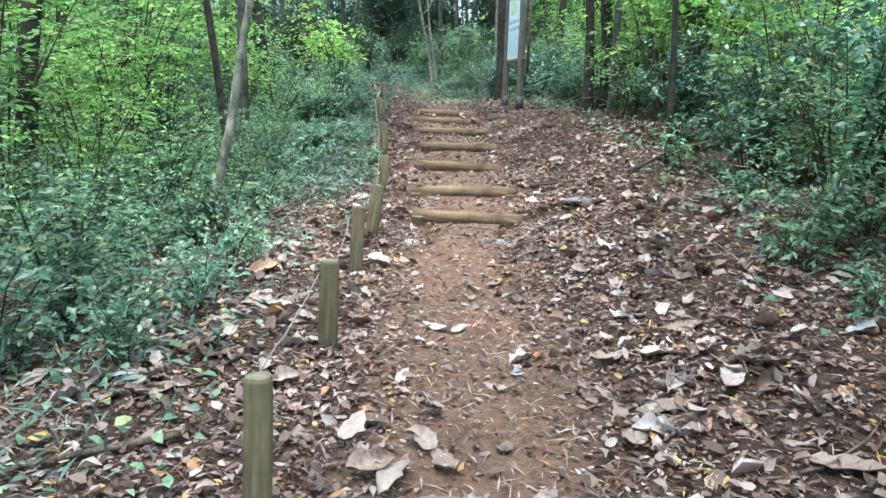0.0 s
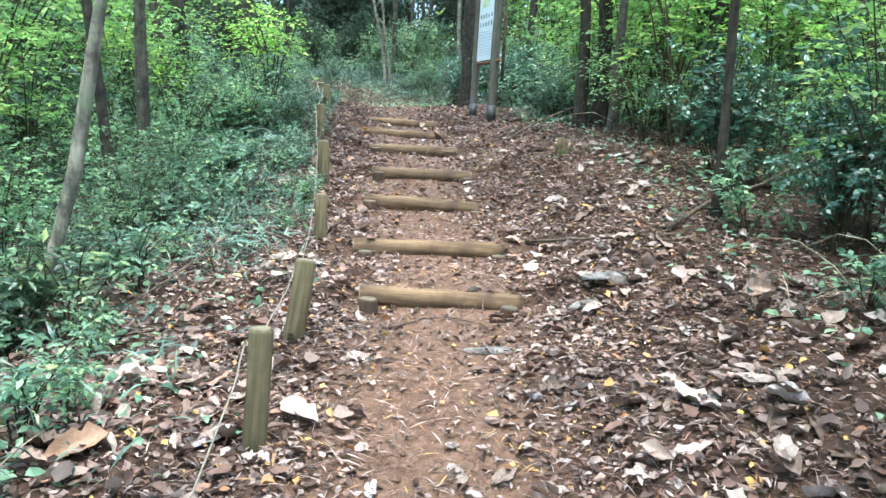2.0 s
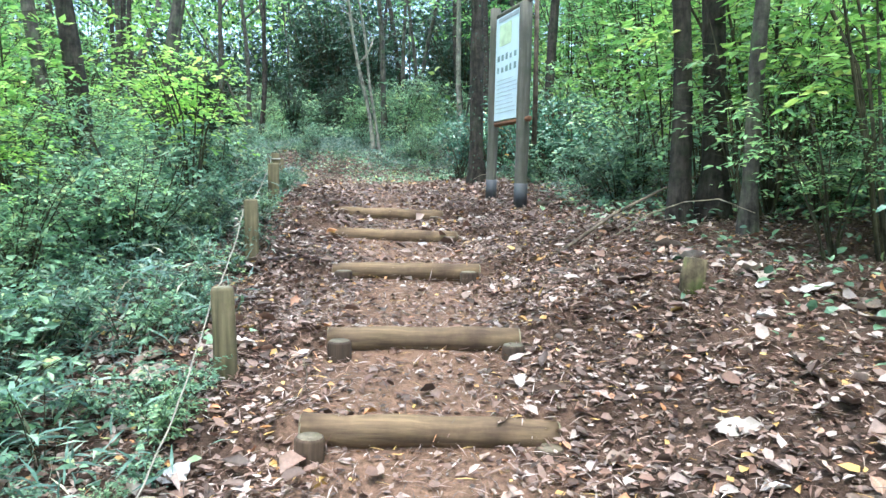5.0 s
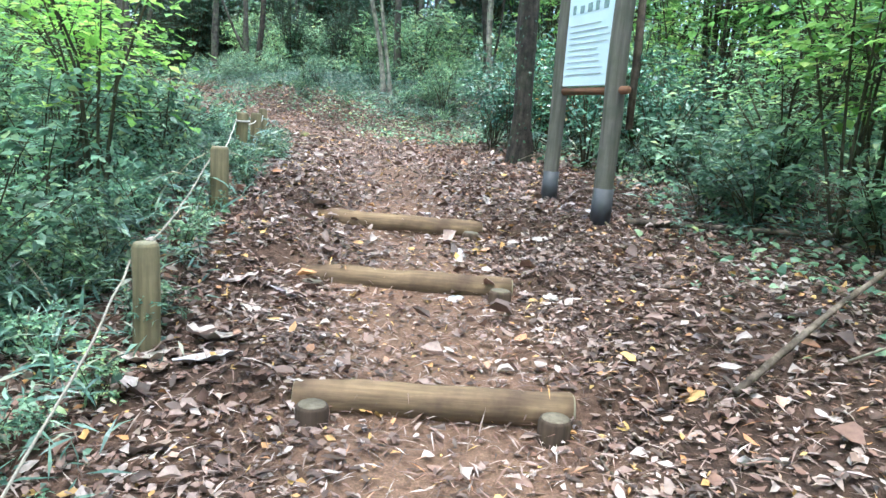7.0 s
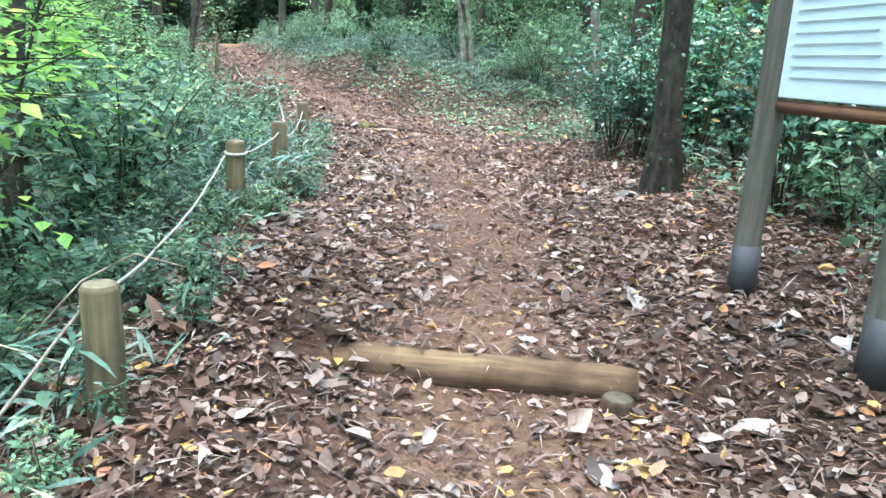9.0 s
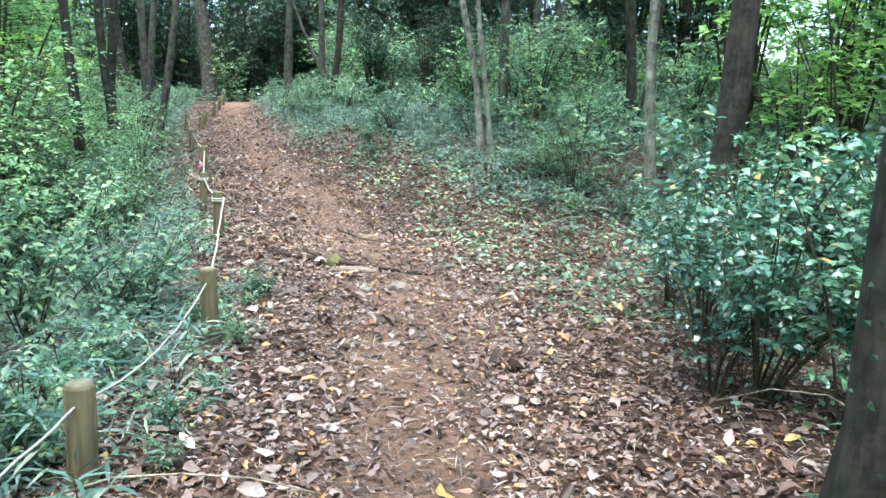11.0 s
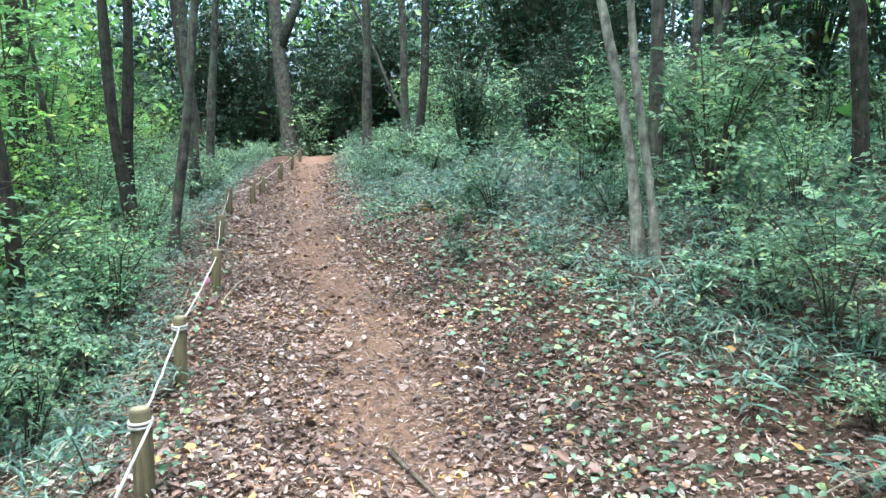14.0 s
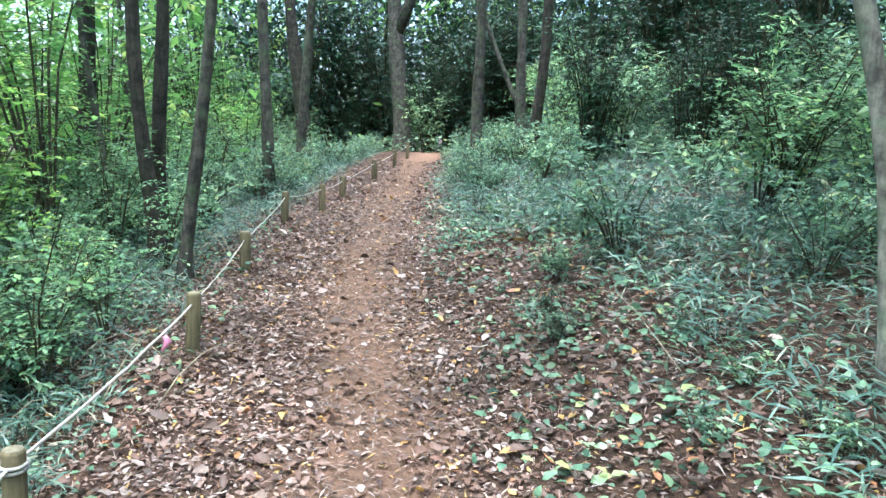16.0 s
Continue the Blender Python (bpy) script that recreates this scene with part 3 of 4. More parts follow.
def tree(x, y, dia, lean_x, lean_y, height, mat, seed, label, crown=True, fork=None, bend=0.05):
    rng = random.Random(seed * 7 + 3)
    z = gz(x, y)
    base = thing("tree", pose(x, y, z), label, "tree", "woodland trees")
    n = 18
    pieces = []
    pts, rad = [], []
    for k in range(n + 1):
        f = k / n
        hgt = -0.3 + (height + 0.3) * f ** 1.25
        sway = bend * math.sin(f * 5.0 + seed) * min(1, f * 4) + bend * 0.6 * math.sin(f * 13 + seed * 1.7) * min(1, f * 4)
        pts.append((lean_x * max(hgt, 0) + sway, lean_y * max(hgt, 0) + sway * 0.5, hgt))
        flare = 1 + 0.55 * math.exp(-max(hgt, 0) / 0.12)
        rad.append(dia / 2 * flare * (1 - 0.72 * f) * (1 + 0.07 * math.sin(f * 31 + seed * 2.3)))
    pieces.append(tube(pts, rad, 12 if seed < 100 else 8, 0.035, rng))
    trunk = np_mesh("trunk", *joined(pieces), True)
    part("trunk", trunk, mat, base)
    for k in range(4 if dia > 0.08 else 3):
        i = rng.randint(9, n - 1)
        p = Vector(pts[i])
        a = rng.uniform(0, 6.28)
        ln = rng.uniform(0.9, 1.9) * (0.6 + 2 * dia)
        d = Vector((math.cos(a), math.sin(a), rng.uniform(0.5, 1.1)))
        q = [p + d * (ln * s) + Vector((0, 0, 0.12 * ln * s * s)) + Vector((rng.uniform(-1, 1), rng.uniform(-1, 1), 0)) * 0.06 for s in (0, 0.25, 0.5, 0.75, 1)]
        r0 = rad[i] * 0.6
        lm = part("limb", tube_mesh("limb", q, [r0, r0 * 0.85, r0 * 0.65, r0 * 0.45, r0 * 0.15], 7, 0.05, rng), mat, base)
    if fork:
        fh, fx, fl = fork
        i = min(range(n + 1), key=lambda j: abs(pts[j][2] - fh))
        p = Vector(pts[i])
        q = [p, p + Vector((fx * 0.4, 0, fl * 0.25)), p + Vector((fx * 0.8, 0.05, fl * 0.6)), p + Vector((fx, 0.1, fl))]
        part("limb", tube_mesh("limb", q, [rad[i] * 0.85, rad[i] * 0.7, rad[i] * 0.6, rad[i] * 0.4], 9, 0.04, rng), mat, base)
    if crown:
        me = rng.choice(SHADE if y < 5 and abs(x) < 5 else CROWNS if height < 9 else HIGH)
        c = part("crown", me, CANOPY, base)
        s = rng.uniform(0.7, 1.05)
        c.matrix_basis = Matrix.LocRotScale((lean_x * height * 0.75, lean_y * height * 0.75, height * 0.56), Euler((0, 0, rng.uniform(0, 6.28))), (s, s, s))
    return base


DARK, GREY, PALE = BARK_DARK, BARK_GREY, BARK_PALE
T_DARK = "tall slender woodland tree with dark brown bark"
T_GREY = "tall slender woodland tree with grey-brown bark"
T_PALE = "slender leaning tree with pale lichened bark"
TREES = [  # x, y, diameter, lean right, lean ahead, height, bark, label
    (-2.0, 6.05, 0.085, 0.21, 0.05, 7.5, PALE, T_PALE), (-2.62, 9.7, 0.14, -0.02, 0.03, 9.5, GREY, T_GREY),
    (-2.42, 8.5, 0.10, -0.14, 0.02, 8.0, DARK, T_DARK), (-3.22, 13.5, 0.25, -0.10, 0.02, 10, DARK, T_DARK),
    (-3.32, 13.3, 0.17, -0.19, 0.05, 9, GREY, T_GREY), (-2.62, 13.7, 0.13, 0.09, 0.0, 9.5, GREY, T_GREY),
    (0.97, 14.40, 0.185, -0.037, 0.0, 11, DARK, "dark-barked tree with creeper beside the path"),
    (1.85, 10.2, 0.145, -0.06, 0.0, 9, DARK, T_DARK), (2.10, 10.25, 0.175, -0.04, 0.0, 10, DARK, T_DARK),
    (2.08, 9.7, 0.10, 0.03, 0.0, 9, GREY, T_GREY), (2.05, 6.9, 0.07, -0.04, 0.0, 6.5, DARK, T_DARK),
    # Trees at y below 1 are unseen, added to shade the start.
    (3.02, 9.5, 0.21, -0.034, 0.0, 9, DARK, "dark tree trunk wrapped in climbing leaves"), (3.3, 2.6, 0.14, -0.1, 0.0, 8, DARK, T_DARK), (2.9, -0.8, 0.2, -0.05, 0.0, 9, DARK, T_DARK), (4.4, 0.9, 0.18, -0.06, 0.0, 10, GREY, T_GREY), (3.9, 3.8, 0.1, -0.08, 0.0, 7, DARK, T_DARK), (-2.9, 0.8, 0.16, 0.05, 0.0, 9, GREY, T_GREY), (-2.4, -2.2, 0.2, 0.04, 0.0, 10, DARK, T_DARK),
    (-0.50, 21.75, 0.10, -0.215, 0.03, 7.0, PALE, "pale twin-stemmed young tree on the bank"),
    (-0.42, 21.70, 0.08, -0.16, 0.0, 7.0, PALE, "pale crooked stem of a young tree on the bank"),
    (-0.33, 23.9, 0.165, -0.05, 0.0, 9, GREY, T_GREY), (0.0, 25.3, 0.13, 0.06, 0.0, 9, GREY, T_GREY),
    (0.45, 28.0, 0.17, 0.17, 0.0, 9, GREY, T_GREY), (1.34, 20.1, 0.125, -0.07, 0.0, 9, PALE, "straight pale-barked tree among shrubs"),
    (1.55, 22.8, 0.06, 0.06, 0.0, 5, DARK, T_DARK), (1.38, 17.8, 0.23, -0.02, 0.0, 11, DARK, T_DARK), (2.4, 17.8, 0.2, 0.06, 0.0, 10, DARK, T_DARK),
    (-11.0, 38.0, 0.56, -0.10, 0.0, 14, GREY, "thick forked grey tree beyond the path's crest"), (-5.94, 31.0, 0.24, 0.0, 0.0, 10, GREY, T_GREY),
    (-13.0, 36.0, 0.46, -0.14, 0.0, 12, DARK, T_DARK), (-4.7, 31.0, 0.11, -0.54, 0.0, 6, GREY, "thin bare trunk leaning steeply"),
    (-4.75, 30.0, 0.19, -0.08, 0.0, 10, GREY, T_GREY), (-4.30, 29.0, 0.19, 0.03, 0.0, 10, DARK, T_DARK), (-5.19, 20.6, 0.14, -0.02, 0.0, 9, DARK, T_DARK),
    (-6.62, 24.0, 0.175, -0.08, 0.0, 9, DARK, T_DARK), (-6.82, 24.3, 0.175, 0.02, 0.0, 9.5, DARK, T_DARK),
    (-5.5, 23.2, 0.125, 0.127, 0.0, 9, GREY, "slender grey-green trunk leaning over the rope"), (-7.9, 27.5, 0.2, -0.05, 0.0, 12, GREY, T_GREY), (-9.4, 30.4, 0.21, 0.06, 0.0, 12, GREY, T_GREY),
    (-11.2, 27.0, 0.34, 0.05, 0.0, 12, DARK, T_DARK), (-8.7, 25.3, 0.1, -0.12, 0.0, 8, GREY, T_GREY), (1.62, 24.0, 0.18, -0.07, 0.0, 10, DARK, T_DARK),
    (-7.0, 14.0, 0.2, -0.02, 0.0, 10, DARK, T_DARK), (-6.4, 15.0, 0.25, -0.08, 0.0, 10, GREY, T_GREY)]
for k, (x, y, d, lx, ly, h, mat, label) in enumerate(TREES):
    tree(x, y, d, lx, ly, h, mat, k, label, fork=(1.75, 0.32, 0.6) if k == 18 else (3.0, 1.4, 5.0) if k == 27 else None, bend=0.08 if k in (0, 18, 19) else 0.02 if k == 6 else 0.045)


def creeper(r, top, count, seed, host, size=1.0):
    """Ivy-like leaves hugging a trunk."""
    rng = np.random.RandomState(seed)
    a, z = rng.uniform(0, 2 * math.pi, count), rng.uniform(0, 1, count) ** 1.3 * top
    out = np.stack([np.cos(a), np.sin(a), np.zeros(count)], 1)
    P = out * (r * (1 + 0.5 * np.exp(-z / 0.12)) + rng.uniform(0.005, 0.05, count))[:, None] + np.stack([-0.03 * z, 0 * z, z], 1)
    D = out * 0.5 + rng.normal(size=(count, 3)) * 0.6 + [0, 0, -0.3]
    L = rng.uniform(0.022, 0.046, count) * size
    tagged(part("creeper", leaf_mesh("creeper", P, D, out + rng.normal(size=(count, 3)) * 0.4, L, L * 0.7), CONIFER, host), "glossy creeper leaves climbing the trunk", kind="stuff")


for ob in [o for o in scene.objects if o.parent is None and str(o.get("label", "")).startswith("dark-barked tree with creeper")]:
    creeper(0.105, 2.6, 260, 3, ob, 0.75)
for ob in [o for o in scene.objects if o.parent is None and str(o.get("label", "")).startswith("dark tree trunk wrapped")]:
    creeper(0.13, 3.2, 900, 5, ob, 1.8)
rng = random.Random(21)
placed = [(t[0], t[1]) for t in TREES]
extra = 0
while extra < 112:
    # The last 20 stand unseen behind the start, added to block light there.
    y = rng.uniform(2, 60) if extra < 92 else rng.uniform(-14, 2)
    x = rng.uniform(-26, 20)
    u = x - float(middle(y))
    if -3.2 < u < 3.2 or (y < 12 and u > 0 and u < 4.5) or min(math.hypot(x - a, y - b) for a, b in placed) < 1.1:
        continue
    if -16 < x < -3 and 14 < y < 26 and u > -5:
        continue
    placed.append((x, y))
    dark = rng.random() < 0.5
    tree(x, y, rng.choice((0.07, 0.1, 0.13, 0.17, 0.22)), rng.uniform(-0.17, 0.15), rng.uniform(-0.06, 0.06), rng.uniform(9, 13), DARK if dark else GREY, 100 + extra, T_DARK if dark else T_GREY)
    extra += 1


# ---- shrubs ----
def shrub_meshes(name, seed, height, spread, stems, leaves, size, width, flat=0.45, layered=False, low=0.15, simple=False):
    rng = np.random.RandomState(seed)
    r = random.Random(seed)
    pieces, P, D, N = [], [], [], []
    for s in range(stems):
        a = r.uniform(0, 6.28)
        q = spread * math.sqrt(r.uniform(0.05, 1))
        end = Vector((q * math.cos(a), q * math.sin(a), height * r.uniform(0.6, 1.0)))
        knee = Vector((end.x * 0.35, end.y * 0.35, end.z * 0.55)) + Vector((r.uniform(-1, 1), r.uniform(-1, 1), 0)) * 0.05
        pts = [Vector((r.uniform(-.04, .04), r.uniform(-.04, .04), -0.05)), knee * 0.5, knee, knee.lerp(end, 0.55) + Vector((0, 0, 0.03)), end]
        w = 0.004 + 0.004 * height
        pieces.append(tube(pts, [w, w * 0.85, w * 0.7, w * 0.5, w * 0.2], 4, cap=False))
        per = leaves // stems
        tw = max(4, per // 9)
        for t in range(tw):
            f = r.uniform(low, 1) ** 0.7
            at = np.array(knee.lerp(end, (f - 0.5) * 2) if f > 0.5 else Vector((0, 0, 0)).lerp(knee, f * 2))
            b = rng.normal(size=3)
            b[2] = abs(b[2]) * 0.3 if layered else b[2] * 0.5 + 0.25
            b = b / np.linalg.norm(b)
            ln = spread * r.uniform(0.25, 0.6) * (1 if not layered else 1.3)
            m = per // tw
            fr = np.sort(rng.uniform(0.15, 1, m))[:, None]
            pos = at + b * ln * fr + rng.normal(size=(m, 3)) * 0.012
            if layered:
                pos[:, 2] -= 0.12 * fr[:, 0] ** 2
            side = np.cross(b, [0, 0, 1.0])
            sg = np.where(np.arange(m) % 2 == 0, 1, -1)[:, None]
            P.append(pos)
            D.append(b * 0.7 + side * sg + rng.normal(size=(m, 3)) * 0.3 + [0, 0, -0.12])
            N.append(np.array([0, 0, 1.0]) + rng.normal(size=(m, 3)) * (0.25 if layered else flat))
            e = at + b * ln
            if t % 2 == 0:
                pieces.append(tube([at, e], [w * 0.35, w * 0.1], 3, cap=False))
    P = np.concatenate(P)
    P[:, 2] = np.maximum(P[:, 2], 0.03)
    L = rng.uniform(0.65, 1.25, len(P)) * size
    fol = leaf_mesh(name + "_foliage", P, np.concatenate(D), np.concatenate(N), L, L * width, 0.12, 0.18, simple)
    return np_mesh(name + "_stems", *joined(pieces), True), fol


class Kind:
    def __init__(self, name, mat, label, count, *args, **kw):
        self.name, self.mat, self.label, self.made = name, mat, label, []
        self.meshes = [shrub_meshes(name, 900 + 17 * k + len(name), *args, **kw) for k in range(count)]

    def put(self, x, y, scale, rng, tall=1.0):
        k = rng.randrange(len(self.meshes))
        st, fo = self.meshes[k]
        root = thing(self.name, Matrix.LocRotScale((x, y, gz(x, y) - 0.02), Euler((rng.uniform(-.12, .12), rng.uniform(-.12, .12), rng.uniform(0, 6.28))), (scale, scale, scale * tall)),
                     self.label, "tree" if "tree" in self.name else "shrub", self.name + " in the undergrowth")
        tagged(part("branching", st, STEM, root), kind="stuff")
        tagged(part("foliage", fo, self.mat, root), kind="stuff")


LEAFY = Kind("broadleaf_shrub", GREEN, "waist-high shrub with broad mid-green leaves", 4, 0.8, 0.5, 9, 640, 0.06, 0.52, simple=True)
UNDER = Kind("low_shrub", GREEN, "low leafy green shrub growing in the undergrowth", 5, 0.62, 0.42, 7, 430, 0.066, 0.5, simple=True)
BUSH = Kind("tall_shrub", GREEN, "dense mid-green shrub taller than a person's waist", 4, 1.5, 0.75, 11, 1100, 0.085, 0.45, simple=True)
LIGHT = Kind("sapling", BRIGHT, "young maple-like sapling with bright yellow-green layered leaves", 3, 2.0, 0.75, 6, 700, 0.075, 0.6, layered=True, low=0.35, simple=True)
HOLLY = Kind("evergreen_shrub", GLOSSY, "glossy dark evergreen shrub with stiff leaves", 3, 1.15, 0.55, 10, 900, 0.060, 0.48)
SPRAY = Kind("layered_shrub", FRESH, "green shrub with flat layered sprays of small leaves", 4, 1.5, 0.8, 8, 950, 0.062, 0.5, layered=True, low=0.2, simple=True)
YOUNG = Kind("young_tree", CANOPY, "young tree with airy layered light green foliage", 4, 4.6, 1.35, 9, 1500, 0.115, 0.55, layered=True, low=0.3, simple=True)
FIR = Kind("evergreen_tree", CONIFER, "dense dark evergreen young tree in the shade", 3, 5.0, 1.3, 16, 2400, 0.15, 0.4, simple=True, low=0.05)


def scatter(kind, count, x0, x1, y0, y1, u0, u1, s0, s1, seed, tall=1.0):
    """Shrubs in a stretch of the plan, u metres to the right of the path's middle."""
    rng = random.Random(seed)
    done = tries = 0
    while done < count and tries < count * 60:
        tries += 1
        x, y = rng.uniform(x0, x1), rng.uniform(y0, y1)
        u = x - float(middle(y))
        if not u0 < u < u1:
            continue
        kind.put(x, y, rng.uniform(s0, s1), rng, tall)
        done += 1


# the lower wood on the descending side
scatter(UNDER, 52, -6, 0, 3.2, 12, -5.5, -1.6, 0.6, 1.1, 1)
scatter(SPRAY, 26, -6, 0, 3.4, 12, -5.0, -1.7, 0.35, 0.75, 84)
scatter(UNDER, 60, -3, 0, 6.8, 17, -1.3, -0.92, 0.2, 0.42, 85)
scatter(LEAFY, 45, -7, 0, 10, 18, -6, -1.55, 0.8, 1.3, 2)
scatter(UNDER, 26, -3, 0, 3.0, 9, -2.6, -1.35, 0.45, 0.75, 3)
scatter(SPRAY, 40, -10, 0, 5, 18, -8, -2.6, 0.7, 1.15, 4)
scatter(BUSH, 26, -14, 0, 8, 24, -12, -4.0, 0.8, 1.4, 5)
LIGHT.put(-1.75, 11.9, 0.95, random.Random(1))
LIGHT.put(-2.1, 12.9, 1.0, random.Random(2))
LIGHT.put(-2.6, 10.9, 0.8, random.Random(3))
LIGHT.put(-4.2, 9.0, 1.0, random.Random(4))
LIGHT.put(-3.4, 7.2, 0.7, random.Random(5))
scatter(LIGHT, 16, -12, 0, 6, 22, -9, -3.6, 0.9, 1.5, 6)
# past the head of the steps, along the rope
scatter(LEAFY, 70, -12, 0, 17, 34, -6.5, -1.75, 0.7, 1.15, 7)
scatter(SPRAY, 30, -14, 0, 17, 36, -7.5, -2.8, 0.6, 1.1, 8)
# the uphill side beside the steps
scatter(HOLLY, 8, 1.4, 5, 2.6, 7.2, 2.1, 4.0, 0.9, 1.4, 10)
scatter(BUSH, 5, 2, 7, 2.0, 7, 2.8, 6, 0.8, 1.2, 11)
scatter(UNDER, 18, 1, 4, 3, 10, 1.55, 3.0, 0.5, 0.9, 12)
scatter(LIGHT, 18, 1.5, 8, 8.5, 13, 2.3, 6, 0.8, 1.4, 13)
scatter(LIGHT, 14, 2, 9, 13, 21, 3.3, 7, 0.9, 1.5, 47)
scatter(YOUNG, 10, 2, 10, 11, 22, 4.0, 9, 0.6, 1.0, 45)
scatter(SPRAY, 9, 1.8, 5, 4.5, 9.5, 1.9, 4.2, 0.5, 0.9, 46)
scatter(SPRAY, 26, 1.4, 8, 9.5, 17, 1.9, 7, 0.7, 1.2, 14)
scatter(UNDER, 26, 1, 5, 10, 14, 1.75, 4, 0.7, 1.2, 15)
# round the dark tree and the bank beyond
scatter(HOLLY, 11, 0.4, 3, 13.6, 16.8, 1.35, 2.7, 0.75, 1.15, 16)
scatter(UNDER, 34, -4, 4, 16, 22, 2.3, 5, 0.4, 0.7, 17)
scatter(BUSH, 26, -6, 8, 22, 34, 3.0, 9, 0.75, 1.3, 18)
scatter(SPRAY, 40, -8, 8, 19.5, 36, 2.6, 9, 0.6, 1.15, 19)
scatter(LEAFY, 50, -8, 6, 21, 36, 1.5, 6, 0.6, 1.0, 20)
# the dark thicket that closes the far end
scatter(LEAFY, 24, -14, -4, 27, 37, -2.6, -1.5, 0.5, 0.8, 50)
scatter(LEAFY, 24, -14, -2, 26, 37, 1.0, 2.4, 0.5, 0.8, 51)
scatter(BUSH, 34, -22, 2, 37.2, 48, -9, 9, 1.3, 2.4, 22)
scatter(SPRAY, 26, -20, 12, 34, 46, 3, 14, 1.0, 1.7, 23)


scatter(UNDER, 46, -3, 0, 7.5, 17, -2.2, -1.2, 0.4, 0.8, 30)
scatter(HOLLY, 6, 0.6, 4, 14.5, 17, 2.0, 3.4, 0.6, 0.95, 31)
scatter(UNDER, 26, 0.4, 6, 13, 20, 2.0, 5, 0.4, 0.65, 32)
scatter(YOUNG, 26, -16, 0, 4, 26, -12, -4.2, 0.7, 1.2, 33)
scatter(YOUNG, 20, 2, 14, 8, 26, 4.0, 11, 0.7, 1.2, 34)
scatter(YOUNG, 18, -24, 0, 26, 46, -14, -4.0, 0.8, 1.4, 35)
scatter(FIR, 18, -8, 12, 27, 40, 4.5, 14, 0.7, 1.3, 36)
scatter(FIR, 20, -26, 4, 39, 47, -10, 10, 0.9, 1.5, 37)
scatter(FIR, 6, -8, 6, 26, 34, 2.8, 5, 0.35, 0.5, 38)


scatter(LEAFY, 14, -5, 0, 2.2, 7, -4.5, -2.0, 0.8, 1.2, 40)
scatter(SPRAY, 34, -16, 0, 17, 36, -9, -3.0, 0.9, 1.5, 41)
scatter(LIGHT, 14, -16, 0, 18, 34, -8, -3.4, 0.9, 1.4, 42)
scatter(HOLLY, 5, 1.5, 3.2, 5.8, 8.2, 1.7, 2.6, 0.7, 1.0, 43)
scatter(LIGHT, 10, 1.5, 6, 9, 14, 2.1, 4.5, 0.7, 1.2, 44)


scatter(UNDER, 18, -3, 0, 8.8, 14, -1.85, -1.3, 0.45, 0.7, 60)
scatter(SPRAY, 12, -5, 0, 3.5, 9, -4.2, -1.9, 0.45, 0.8, 61)
scatter(YOUNG, 12, -16, 0, 18, 30, -9, -3.6, 0.6, 1.0, 62)
scatter(BUSH, 12, 2, 7, -4, 4, 2.6, 6, 0.9, 1.5, 63)
scatter(BUSH, 12, -7, -2, -5, 3, -6, -2.6, 0.7, 1.2, 64)
scatter(LIGHT, 10, -9, -2, 3, 16, -7, -2.4, 0.7, 1.1, 65)


scatter(FIR, 9, -16, -6, 37.6, 41, -4, 4, 0.5, 0.9, 70)


scatter(SPRAY, 20, -9, -3.6, 19, 25.5, -5, -1.95, 0.55, 0.9, 80)
scatter(LEAFY, 22, -9, -3.4, 18.5, 26, -4.2, -1.8, 0.7, 1.1, 81)
scatter(LIGHT, 8, -10, -4, 19, 27, -6, -2.6, 0.6, 0.9, 82)
scatter(UNDER, 14, -4, 0, 21, 26, 1.1, 2.0, 0.3, 0.5, 83)
for k, (x, y, s) in enumerate(((-9.3, 38.2, 0.55), (-10.4, 38.5, 0.6), (-11.4, 38.8, 0.6), (-8.3, 38.5, 0.6), (-9.8, 39.4, 0.8))):
    FIR.put(x, y, s, random.Random(k + 400))
for k, (x, y, s) in enumerate(((0.95, 16.2, 0.85), (0.85, 15.55, 0.75), (1.25, 15.2, 0.9), (1.4, 16.6, 0.9), (0.95, 17.0, 0.7))):
    HOLLY.put(x, y, s, random.Random(k + 420))


for k, (x, y, s) in enumerate(((3.5, 7.4, 1.15), (3.3, 3.1, 1.25))):
    BUSH.put(x, y, s, random.Random(k + 440))


for k, (x, y, s) in enumerate(((2.75, 6.4, 0.9), (3.3, 7.7, 0.95), (3.0, 9.2, 1.0), (4.2, 8.6, 1.1))):
    LIGHT.put(x, y, s, random.Random(k + 460))


# ---- far woods ----
def far_woods(seed, count, near, far, a0, a1, top):
    rng = np.random.RandomState(seed)
    P, made = [], 0
    while made < count:
        a = radians(rng.uniform(a0, a1))
        d = rng.uniform(near, far)
        x, y = -2 + d * math.cos(a), 14 + d * math.sin(a)
        u = x - float(middle(y))
        if abs(u) < 6 and y < 40:
            continue
        z = gz(x, y) + rng.uniform(0, top)
        P.append(np.array([x, y, z]) + rng.normal(size=(56, 3)) * np.array([1.2, 1.2, 0.45]))
        made += 1
    P = np.concatenate(P)
    n = len(P)
    L = rng.uniform(0.16, 0.40, n)
    return leaf_mesh("far_woods", P, rng.normal(size=(n, 3)), np.array([0, 0, 1.0]) + rng.normal(size=(n, 3)) * 0.7, L, L * 0.55, simple=True)


